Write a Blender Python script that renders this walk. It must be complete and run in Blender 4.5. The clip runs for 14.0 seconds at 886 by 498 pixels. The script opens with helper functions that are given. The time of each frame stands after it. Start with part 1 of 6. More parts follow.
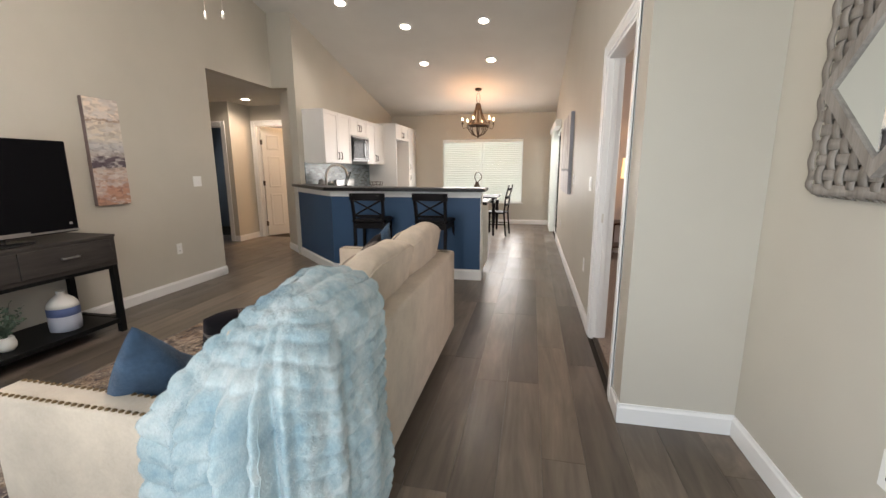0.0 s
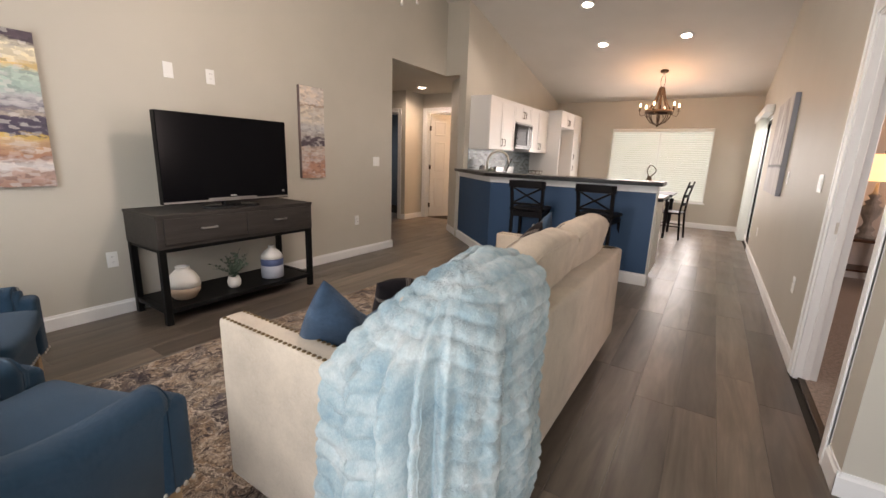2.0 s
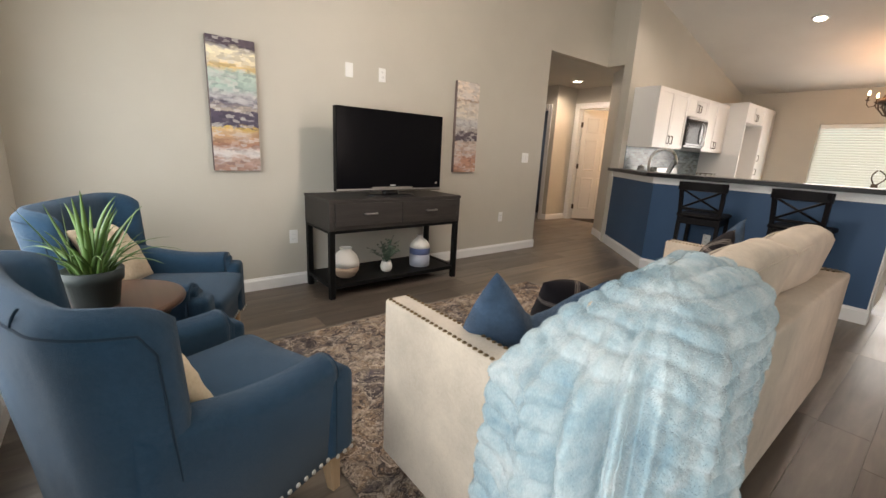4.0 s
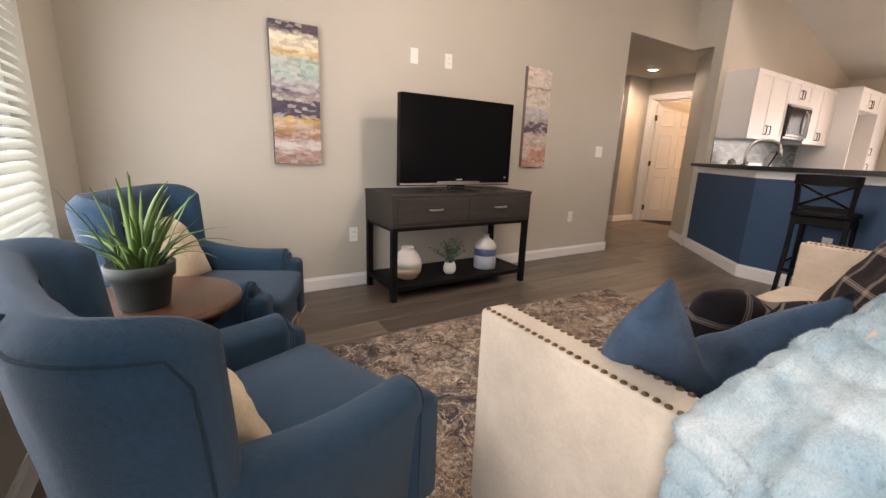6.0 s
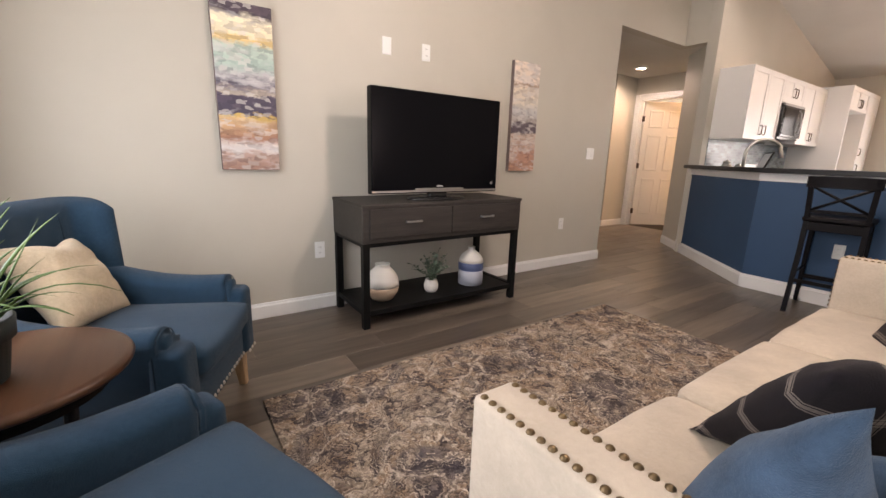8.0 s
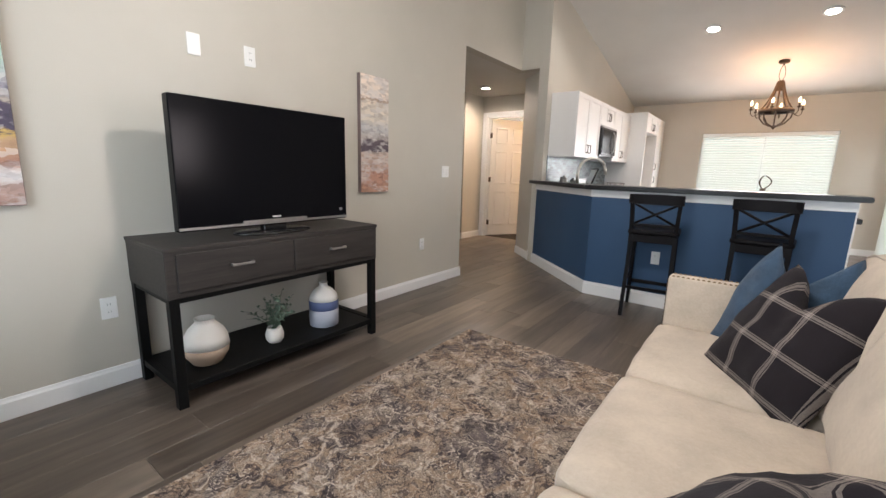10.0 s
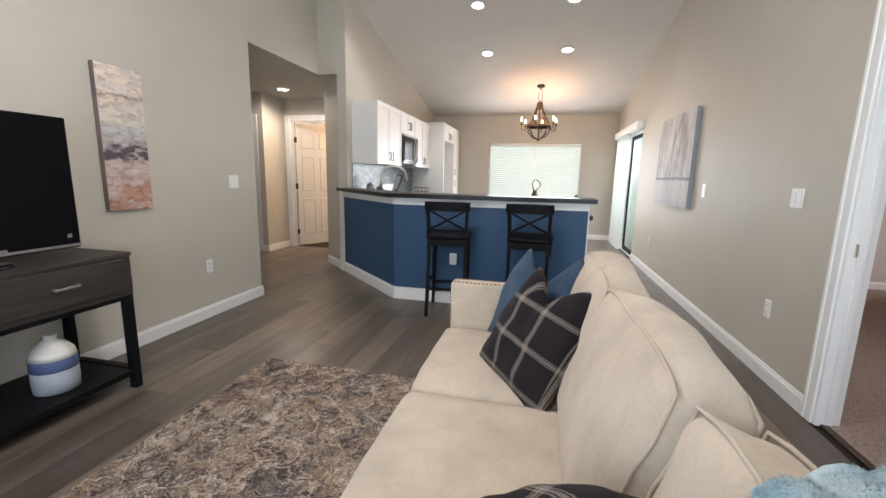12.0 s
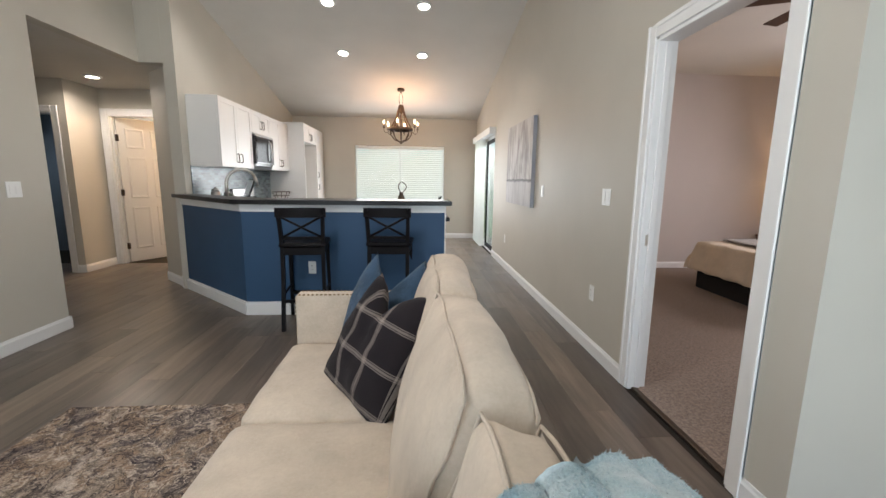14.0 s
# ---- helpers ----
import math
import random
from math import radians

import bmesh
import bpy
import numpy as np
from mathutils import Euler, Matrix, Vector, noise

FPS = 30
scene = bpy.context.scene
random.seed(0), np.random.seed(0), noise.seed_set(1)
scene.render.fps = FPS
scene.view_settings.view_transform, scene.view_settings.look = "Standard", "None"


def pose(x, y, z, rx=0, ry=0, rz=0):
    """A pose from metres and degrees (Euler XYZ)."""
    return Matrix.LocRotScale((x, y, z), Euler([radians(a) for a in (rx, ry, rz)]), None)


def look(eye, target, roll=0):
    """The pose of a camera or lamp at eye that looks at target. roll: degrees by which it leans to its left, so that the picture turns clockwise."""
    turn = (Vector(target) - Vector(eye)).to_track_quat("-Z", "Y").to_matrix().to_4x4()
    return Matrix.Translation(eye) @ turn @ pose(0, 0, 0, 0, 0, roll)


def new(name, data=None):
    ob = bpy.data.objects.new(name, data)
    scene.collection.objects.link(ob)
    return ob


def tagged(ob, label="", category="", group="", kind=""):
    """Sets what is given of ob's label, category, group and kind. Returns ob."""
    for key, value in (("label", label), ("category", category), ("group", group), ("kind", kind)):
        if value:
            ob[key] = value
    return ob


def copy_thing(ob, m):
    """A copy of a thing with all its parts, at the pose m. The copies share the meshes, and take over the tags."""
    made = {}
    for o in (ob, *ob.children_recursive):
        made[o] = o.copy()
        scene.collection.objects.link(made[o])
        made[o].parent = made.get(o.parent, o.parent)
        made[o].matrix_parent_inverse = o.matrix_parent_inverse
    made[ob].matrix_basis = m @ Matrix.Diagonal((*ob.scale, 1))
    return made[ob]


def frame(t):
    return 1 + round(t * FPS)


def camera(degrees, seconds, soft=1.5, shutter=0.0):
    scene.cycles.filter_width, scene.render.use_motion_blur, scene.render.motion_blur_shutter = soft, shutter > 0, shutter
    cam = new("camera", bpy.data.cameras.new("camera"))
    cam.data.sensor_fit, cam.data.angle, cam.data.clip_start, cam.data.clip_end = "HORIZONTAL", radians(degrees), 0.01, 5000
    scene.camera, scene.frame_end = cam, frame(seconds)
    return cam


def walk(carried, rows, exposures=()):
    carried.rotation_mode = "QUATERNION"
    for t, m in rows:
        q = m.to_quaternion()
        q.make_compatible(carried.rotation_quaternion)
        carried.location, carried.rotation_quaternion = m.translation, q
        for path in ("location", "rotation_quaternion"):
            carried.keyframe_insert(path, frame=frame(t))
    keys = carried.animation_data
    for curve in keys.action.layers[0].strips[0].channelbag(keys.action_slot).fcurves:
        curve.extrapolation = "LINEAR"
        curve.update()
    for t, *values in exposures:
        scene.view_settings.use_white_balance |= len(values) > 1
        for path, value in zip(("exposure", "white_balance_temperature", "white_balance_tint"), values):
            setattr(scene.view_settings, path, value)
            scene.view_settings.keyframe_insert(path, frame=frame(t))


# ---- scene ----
cam = camera(94.3, 14.0)
PATH = [
    (0, (0.495, 0.094, 1.288), (0.087, 2.014, 0.906), -0.2),
    (0.5, (0.465, 0.101, 1.283), (-0.102, 1.976, 0.877), 0.2),
    (1, (0.442, 0.11, 1.275), (-0.282, 1.926, 0.855), 0.7),
    (1.5, (0.414, 0.127, 1.258), (-0.478, 1.865, 0.831), 1.3),
    (2, (0.394, 0.142, 1.248), (-0.658, 1.786, 0.81), 2.0),
    (2.5, (0.364, 0.165, 1.23), (-0.827, 1.709, 0.785), 2.4),
    (3, (0.34, 0.166, 1.233), (-0.971, 1.606, 0.776), 2.8),
    (3.5, (0.29, 0.145, 1.218), (-1.128, 1.477, 0.755), 2.9),
    (4, (0.227, 0.137, 1.2), (-1.286, 1.36, 0.734), 2.9),
    (4.2, (0.18, 0.131, 1.2), (-1.357, 1.322, 0.73), 2.8),
    (6.5, (-0.167, 0.219, 1.084), (-1.821, 1.243, 0.622), 2.1),
    (6.8, (-0.216, 0.24, 1.096), (-1.869, 1.265, 0.628), 2.1),
    (7, (-0.264, 0.255, 1.09), (-1.914, 1.288, 0.629), 2.0),
    (7.2, (-0.29, 0.296, 1.071), (-1.944, 1.328, 0.623), 1.8),
    (9.3, (-0.628, 0.587, 1.144), (-2.02, 1.962, 0.73), 1.6),
    (9.5, (-0.628, 0.631, 1.147), (-1.971, 2.058, 0.747), 1.5),
    (10, (-0.626, 0.708, 1.18), (-1.809, 2.276, 0.801), 1.6),
    (10.5, (-0.599, 0.769, 1.204), (-1.6, 2.463, 0.845), 1.5),
    (11, (-0.565, 0.802, 1.221), (-1.373, 2.599, 0.872), 1.5),
    (11.5, (-0.529, 0.85, 1.227), (-1.152, 2.719, 0.882), 1.3),
    (12, (-0.493, 0.885, 1.246), (-0.936, 2.804, 0.898), 1.2),
    (12.5, (-0.458, 0.903, 1.255), (-0.738, 2.854, 0.912), 1.0),
    (13, (-0.423, 0.918, 1.259), (-0.549, 2.886, 0.922), 0.8),
    (13.5, (-0.375, 0.943, 1.259), (-0.363, 2.915, 0.926), 0.7),
    (14, (-0.335, 0.955, 1.265), (-0.199, 2.923, 0.934), 0.7),
]
walk(cam, [(t, look(eye, target, roll)) for t, eye, target, roll in PATH], exposures=[(0.0, 0.08, 6750, 17.0), (1.0, 0.08, 6800, 17.0), (2.0, 0.04, 7100, 23.0), (4.0, 0.10, 7000, 18.0), (6.5, 0.18, 7450, 28.0), (7.2, 0.22, 7400, 28.0), (9.5, 0.38, 6400, 18.0), (10.5, 0.33, 6150, 16.0), (11.5, 0.36, 6050, 15.0), (14.0, 0.16, 6100, 13.0)])

# ---- world, sun, exposure ----
world = bpy.data.worlds.new("sky_world")
scene.world = world
world.use_nodes = True
wn = world.node_tree.nodes
sky = wn.new("ShaderNodeTexSky")
sky.sky_type = "NISHITA"
sky.sun_disc = False
sky.sun_elevation, sky.sun_rotation = radians(62), radians(250)
world.node_tree.links.new(sky.outputs[0], wn["Background"].inputs[0])
wn["Background"].inputs[1].default_value = 0.15
sun_data = bpy.data.lights.new("sun", "SUN")
sun_data.energy, sun_data.angle, sun_data.color = 4.0, radians(0.6), (1, 0.95, 0.88)
sun = new("sun", sun_data)
sun.matrix_world = look((0, 0, 20), (6.0, 4.0, 0))


def area_lamp(name, m, w, h, energy, colour):
    d = bpy.data.lights.new(name, "AREA")
    d.shape, d.size, d.size_y, d.energy, d.color = "RECTANGLE", w, h, energy, colour
    ob = new(name, d)
    ob.matrix_world = m
    return ob


def point_lamp(name, place, energy, colour, radius=0.05):
    d = bpy.data.lights.new(name, "POINT")
    d.energy, d.color, d.shadow_soft_size = energy, colour, radius
    ob = new(name, d)
    ob.location = place
    return ob


DAY = (0.97, 0.98, 0.95)
COOL = (0.84, 0.95, 1.0)
# area lamps standing in for daylight at the windows and doors
area_lamp("daylight_north_window", look((-0.65, 10.015, 1.25), (-0.65, 5, 1.2)), 1.85, 1.42, 14, DAY)
# added on the room side of the north blinds to strengthen their daylight
area_lamp("daylight_north_inside", look((-0.65, 9.90, 1.25), (-0.65, 5, 0.9)), 1.85, 1.4, 44, DAY)
# stand-in hung outside, hidden above the glass door's head
area_lamp("daylight_sliding_door", look((1.65, 8.75, 2.3), (-2.0, 6.6, 0.3)), 1.6, 0.9, 85, DAY)
area_lamp("daylight_south_window", look((-1.68, -0.385, 1.3), (-1.68, 4, 1.25)), 1.75, 1.45, 14, COOL)
# second south lamp, added in front of the blinds
area_lamp("daylight_south_inside", look((-1.68, -0.27, 1.3), (-1.7, 4, 0.9)), 1.7, 1.4, 33, COOL)
area_lamp("daylight_front_door", look((0.5, -0.42, 1.05), (1.0, 3.5, 0.9)), 0.85, 1.95, 38, COOL)
# unseen fill lamps added in two rooms that have no window
area_lamp("back_room_fill", look((-6.55, 7.5, 1.4), (-4.8, 7.5, 1.0)), 0.8, 1.1, 5, COOL)
area_lamp("bedroom_fill", look((5.15, 4.2, 1.5), (2, 3.6, 0.4)), 1.2, 1.2, 80, (1.0, 0.90, 0.86))

# ---- materials ----


def mat(name):
    m = bpy.data.materials.new(name)
    m.use_nodes = True
    return m, m.node_tree, m.node_tree.nodes["Principled BSDF"]


def node(nt, kind, **vals):
    n = nt.nodes.new(kind)
    for k, v in vals.items():
        n.inputs[k].default_value = v
    return n


def ramp(nt, fac, stops):
    r = nt.nodes.new("ShaderNodeValToRGB")
    while len(r.color_ramp.elements) < len(stops):
        r.color_ramp.elements.new(0.5)
    for e, (p, c) in zip(r.color_ramp.elements, stops):
        e.position, e.color = p, (*c, 1)
    nt.links.new(fac, r.inputs[0])
    return r.outputs[0]


def mixc(nt, fac, a, b, kind="MIX"):
    n = nt.nodes.new("ShaderNodeMix")
    n.data_type, n.blend_type = "RGBA", kind
    for sock, v in ((n.inputs[0], fac), (n.inputs[6], a), (n.inputs[7], b)):
        if hasattr(v, "is_output"):
            nt.links.new(v, sock)
        elif isinstance(v, (int, float)):
            sock.default_value = v
        else:
            sock.default_value = (*v, 1)
    return n.outputs[2]


def coords(nt, scale=(1, 1, 1), kind="Object", rot=(0, 0, 0)):
    tc = nt.nodes.new("ShaderNodeTexCoord")
    mp = nt.nodes.new("ShaderNodeMapping")
    mp.inputs["Scale"].default_value = scale
    mp.inputs["Rotation"].default_value = rot
    nt.links.new(tc.outputs[kind], mp.inputs[0])
    return mp.outputs[0]


def noise_tex(nt, vec, scale, detail=4.0, rough=0.55, dist=0.0):
    n = node(nt, "ShaderNodeTexNoise", Scale=scale, Detail=detail, Roughness=rough, Distortion=dist)
    nt.links.new(vec, n.inputs["Vector"])
    return n.outputs["Fac"]


def bump(nt, bsdf, height, strength, dist=0.01):
    b = node(nt, "ShaderNodeBump", Strength=strength, Distance=dist)
    nt.links.new(height, b.inputs["Height"])
    nt.links.new(b.outputs[0], bsdf.inputs["Normal"])


def paint(name, colour, rough=0.55, vary=0.05, grain=140.0, bumps=0.08, spec=0.3):
    m, nt, b = mat(name)
    v = coords(nt)
    big = noise_tex(nt, v, 1.7, 3)
    dark = tuple(c * (1 - vary) for c in colour)
    light = tuple(min(1, c * (1 + vary)) for c in colour)
    nt.links.new(ramp(nt, big, [(0.3, dark), (0.7, light)]), b.inputs["Base Color"])
    b.inputs["Roughness"].default_value = rough
    b.inputs["Specular IOR Level"].default_value = spec
    bump(nt, b, noise_tex(nt, v, grain, 3), bumps, 0.004)
    return m


def cloth(name, colour, colour2, weave=420.0, rough=0.9, bumps=0.35, sheen=0.2, blot=5.0, low=0.86, high=1.06):
    m, nt, b = mat(name)
    v = coords(nt)
    thread = noise_tex(nt, v, weave * 1.3, 2, 0.6)
    slub = noise_tex(nt, v, 90, 5, 0.7)
    large = noise_tex(nt, v, blot, 3)
    c = mixc(nt, slub, colour, colour2)
    lo = ramp(nt, large, [(0.3, (low,) * 3), (0.7, (high,) * 3)])
    nt.links.new(mixc(nt, 1.0, c, lo, "MULTIPLY"), b.inputs["Base Color"])
    b.inputs["Roughness"].default_value = rough
    b.inputs["Specular IOR Level"].default_value = 0.15
    b.inputs["Sheen Weight"].default_value = sheen
    ad = nt.nodes.new("ShaderNodeMath")
    nt.links.new(thread, ad.inputs[0])
    nt.links.new(slub, ad.inputs[1])
    bump(nt, b, ad.outputs[0], bumps, 0.003)
    return m


def woodm(name, dark, light, rough=0.45, axis="Y", random_tone=False, stretch=14.0, bumps=0.15, spec=0.4, fleck=0.4):
    m, nt, b = mat(name)
    sc = {"X": (1, stretch, stretch), "Y": (stretch, 1, stretch), "Z": (stretch, stretch, 1)}[axis]
    v = coords(nt, sc)
    if random_tone:
        oi = nt.nodes.new("ShaderNodeObjectInfo")
        ad = nt.nodes.new("ShaderNodeVectorMath")
        ad.operation = "MULTIPLY_ADD"
        nt.links.new(oi.outputs["Random"], ad.inputs[0])
        ad.inputs[1].default_value = (41.0, 67.0, 23.0)
        nt.links.new(v, ad.inputs[2])
        v = ad.outputs[0]
    g1 = noise_tex(nt, v, 2.2 if fleck > 0.3 else 1.1, 8 if fleck > 0.3 else 4, 0.65 if fleck > 0.3 else 0.55, 0.6 if fleck > 0.3 else 0.25)
    g2 = noise_tex(nt, v, 9.0, 6, 0.7, 0.2)
    gg = mixc(nt, fleck, g1, g2)
    c = ramp(nt, gg, [(0.32 if fleck > 0.3 else 0.22, dark), (0.68 if fleck > 0.3 else 0.78, light)])
    if random_tone:
        tone = ramp(nt, oi.outputs["Random"], [(0.0, (0.60, 0.58, 0.56)), (0.5, (0.92, 0.92, 0.92)), (1.0, (1.36, 1.34, 1.30))])
        c = mixc(nt, 1.0, c, tone, "MULTIPLY")
    nt.links.new(c, b.inputs["Base Color"])
    wear = 0.09 if fleck > 0.3 else 0.025
    rr = ramp(nt, g2, [(0.2, (rough - wear,) * 3), (0.8, (rough + wear,) * 3)])
    nt.links.new(rr, b.inputs["Roughness"])
    b.inputs["Specular IOR Level"].default_value = spec
    bump(nt, b, g2, bumps, 0.002)
    return m


def metal(name, colour, rough=0.35):
    m, nt, b = mat(name)
    b.inputs["Metallic"].default_value = 1.0
    v = coords(nt)
    nt.links.new(ramp(nt, noise_tex(nt, v, 60, 4), [(0.3, tuple(c * 0.85 for c in colour)), (0.7, colour)]), b.inputs["Base Color"])
    b.inputs["Roughness"].default_value = rough
    return m


def glow(name, colour, strength, base=(0.9, 0.9, 0.9)):
    m, nt, b = mat(name)
    b.inputs["Base Color"].default_value = (*base, 1)
    b.inputs["Emission Color"].default_value = (*colour, 1)
    b.inputs["Emission Strength"].default_value = strength
    return m


WALL = paint("wall_paint", (0.53, 0.50, 0.435), 0.5, 0.03, 160, 0.12)
WALL_BED = paint("bedroom_paint", (0.55, 0.50, 0.47), 0.55, 0.03, 160, 0.1)
# even dark blue-grey for the walls seen through the hall's side doorway
WALL_DARK = paint("dark_blue_grey", (0.16, 0.2, 0.25), 0.6, 0.03)
CEIL = paint("ceiling_paint", (0.62, 0.60, 0.56), 0.8, 0.03, 60, 0.35)
TRIM = paint("white_trim_paint", (0.80, 0.80, 0.79), 0.35, 0.02, 60, 0.03, 0.45)
CAB = paint("white_cabinet_paint", (0.80, 0.79, 0.77), 0.35, 0.02, 60, 0.03, 0.45)
NAVY = paint("navy_wall_paint", (0.034, 0.080, 0.160), 0.5, 0.06, 160, 0.1)
DOORP = paint("door_paint", (0.80, 0.77, 0.72), 0.4, 0.02, 60, 0.03, 0.45)
PLATE = paint("plate_plastic", (0.82, 0.82, 0.80), 0.3, 0.01, 20, 0.0, 0.5)
PLANK, nt, b = mat("grey_brown_plank")
oi = nt.nodes.new("ShaderNodeObjectInfo")
sh = nt.nodes.new("ShaderNodeVectorMath")
sh.operation = "MULTIPLY_ADD"
nt.links.new(oi.outputs["Random"], sh.inputs[0])
sh.inputs[1].default_value = (41.0, 67.0, 23.0)
nt.links.new(coords(nt, (9.0, 0.9, 1.0)), sh.inputs[2])
grain = noise_tex(nt, sh.outputs[0], 1.0, 4, 0.55, 1.4)
streak = noise_tex(nt, sh.outputs[0], 5.0, 5, 0.6, 0.5)
cloudy = noise_tex(nt, coords(nt), 2.6, 3, 0.5)
c = ramp(nt, mixc(nt, 0.22, grain, streak), [(0.30, (0.080, 0.062, 0.049)), (0.50, (0.134, 0.107, 0.085)), (0.70, (0.195, 0.157, 0.125))])
c = mixc(nt, 1.0, c, ramp(nt, oi.outputs["Random"], [(0.0, (0.62, 0.60, 0.59)), (0.35, (0.82, 0.81, 0.80)), (0.7, (0.98, 0.97, 0.95)), (1.0, (1.24, 1.20, 1.14))]), "MULTIPLY")
c = mixc(nt, 1.0, c, ramp(nt, cloudy, [(0.3, (0.88,) * 3), (0.7, (1.10,) * 3)]), "MULTIPLY")
nt.links.new(c, b.inputs["Base Color"])
nt.links.new(ramp(nt, cloudy, [(0.3, (0.27,) * 3), (0.7, (0.36,) * 3)]), b.inputs["Roughness"])
b.inputs["Specular IOR Level"].default_value = 0.5
bump(nt, b, streak, 0.02, 0.001)
SUB = paint("floor_joint", (0.03, 0.025, 0.02), 0.9, 0.1)
ESP = woodm("grey_brown_console_wood", (0.013, 0.011, 0.010), (0.046, 0.039, 0.035), 0.55, "Y", False, 16.0, 0.2)
BLACKW = paint("black_wood", (0.007, 0.006, 0.007), 0.5, 0.1, 90, 0.05, 0.12)
BLACKM = paint("black_metal_paint", (0.006, 0.006, 0.006), 0.5, 0.1, 90, 0.05, 0.12)
LEGW = woodm("light_oak", (0.30, 0.19, 0.10), (0.50, 0.34, 0.21), 0.5, "Z", False, 10.0)
TABLEW = woodm("walnut_brown", (0.040, 0.017, 0.009), (0.085, 0.038, 0.020), 0.33, "X", False, 26.0, 0.02, 0.35, 0.2)
GRAN = paint("dark_granite", (0.014, 0.013, 0.013), 0.32, 0.5, 120, 0.02, 0.25)
CREAM = cloth("cream_linen", (0.60, 0.515, 0.415), (0.44, 0.365, 0.285), 520, 0.9, 0.45, 0.15, 7.0, 0.84, 1.08)
BLUEF = cloth("slate_blue_linen", (0.022, 0.061, 0.105), (0.008, 0.028, 0.056), 420, 0.9, 0.7, 0.12)
PIPEB = cloth("dark_blue_piping", (0.016, 0.034, 0.055), (0.009, 0.022, 0.038), 420, 0.9, 0.5, 0.05)
BLUEP = cloth("denim_blue_fabric", (0.055, 0.098, 0.155), (0.024, 0.048, 0.085), 420, 0.95, 0.8, 0.12, 14.0, 0.72, 1.22)
LINENP = cloth("sand_pillow_linen", (0.74, 0.62, 0.45), (0.46, 0.36, 0.25), 420, 0.9, 0.6, 0.2, 16.0)
CARPET = cloth("beige_carpet", (0.40, 0.31, 0.25), (0.11, 0.078, 0.06), 300, 0.95, 1.0, 0.2, 62.0, 0.60, 1.38)
BEDSPREAD = cloth("cream_bedspread", (0.72, 0.62, 0.48), (0.60, 0.50, 0.38), 300, 0.9, 0.5, 0.2)
STEEL = metal("brushed_steel", (0.46, 0.45, 0.44), 0.38)
NICKEL = metal("brushed_nickel", (0.70, 0.66, 0.60), 0.3)
BRONZE = metal("dark_bronze", (0.10, 0.075, 0.055), 0.45)
BRASSN = metal("antique_brass", (0.20, 0.14, 0.08), 0.4)
SILVERN = metal("silver_nail", (0.75, 0.74, 0.72), 0.3)
SCREEN = paint("screen_black", (0.004, 0.004, 0.005), 0.16, 0.0, 10, 0.0, 0.07)
GLOSSB = paint("gloss_black_plastic", (0.008, 0.008, 0.009), 0.15, 0.0, 10, 0.0, 0.6)
BLIND = paint("white_blind_slat", (0.86, 0.87, 0.85), 0.5, 0.01, 40, 0.02)
POTG = paint("dark_green_grey_pot", (0.035, 0.045, 0.045), 0.55, 0.15, 40, 0.1)
GLASS, gnt, gb = mat("window_glass")
gb.inputs["Transmission Weight"].default_value = 1.0
gb.inputs["Roughness"].default_value = 0.0
gb.inputs["Base Color"].default_value = (0.92, 0.98, 0.96, 1)
MIRROR, mnt, mb = mat("mirror_silver")
mb.inputs["Metallic"].default_value = 1.0
mb.inputs["Roughness"].default_value = 0.02
mb.inputs["Base Color"].default_value = (0.9, 0.92, 0.92, 1)
CANL = glow("recessed_lamp_glow", (1.0, 0.9, 0.76), 45)
BULB = glow("bulb_glow", (1.0, 0.72, 0.42), 6)
SHADE = glow("lampshade_glow", (1.0, 0.62, 0.28), 1.6, (0.8, 0.7, 0.55))

# ---- mesh helpers ----


def link_mesh(name, bm, material, parent=None, label="", smooth=False):
    me = bpy.data.meshes.new(name)
    bmesh.ops.recalc_face_normals(bm, faces=bm.faces[:])
    bm.to_mesh(me)
    bm.free()
    if smooth:
        me.polygons.foreach_set("use_smooth", [True] * len(me.polygons))
    for mm in material if isinstance(material, (list, tuple)) else [material]:
        me.materials.append(mm)
    ob = new(name, me)
    if parent is not None:
        ob.parent = parent
    if label:
        ob["label"] = label
    return ob


def part(name, bm, material, parent, label="", smooth=False):
    return link_mesh(name, bm, material, parent, label, smooth)


def thing(name, place, rz, label, category, group="", kind=""):
    e = new(name)
    e.matrix_world = pose(*place, 0, 0, rz)
    e.empty_display_size = 0.1
    return tagged(e, label, category, group, kind)


def cuboid(bm, x0, x1, y0, y1, z0, z1, bev=0.0, seg=1):
    ret = bmesh.ops.create_cube(bm, size=1.0)
    vs = ret["verts"]
    for v in vs:
        v.co = Vector(((x0 + x1) / 2 + v.co.x * (x1 - x0), (y0 + y1) / 2 + v.co.y * (y1 - y0), (z0 + z1) / 2 + v.co.z * (z1 - z0)))
    if bev > 0:
        es = list({e for v in vs for e in v.link_edges})
        bmesh.ops.bevel(bm, geom=es, offset=bev, segments=seg, profile=0.5, affect="EDGES")
    return bm


def box(x0, x1, y0, y1, z0, z1, bev=0.0, seg=1):
    return cuboid(bmesh.new(), x0, x1, y0, y1, z0, z1, bev, seg)


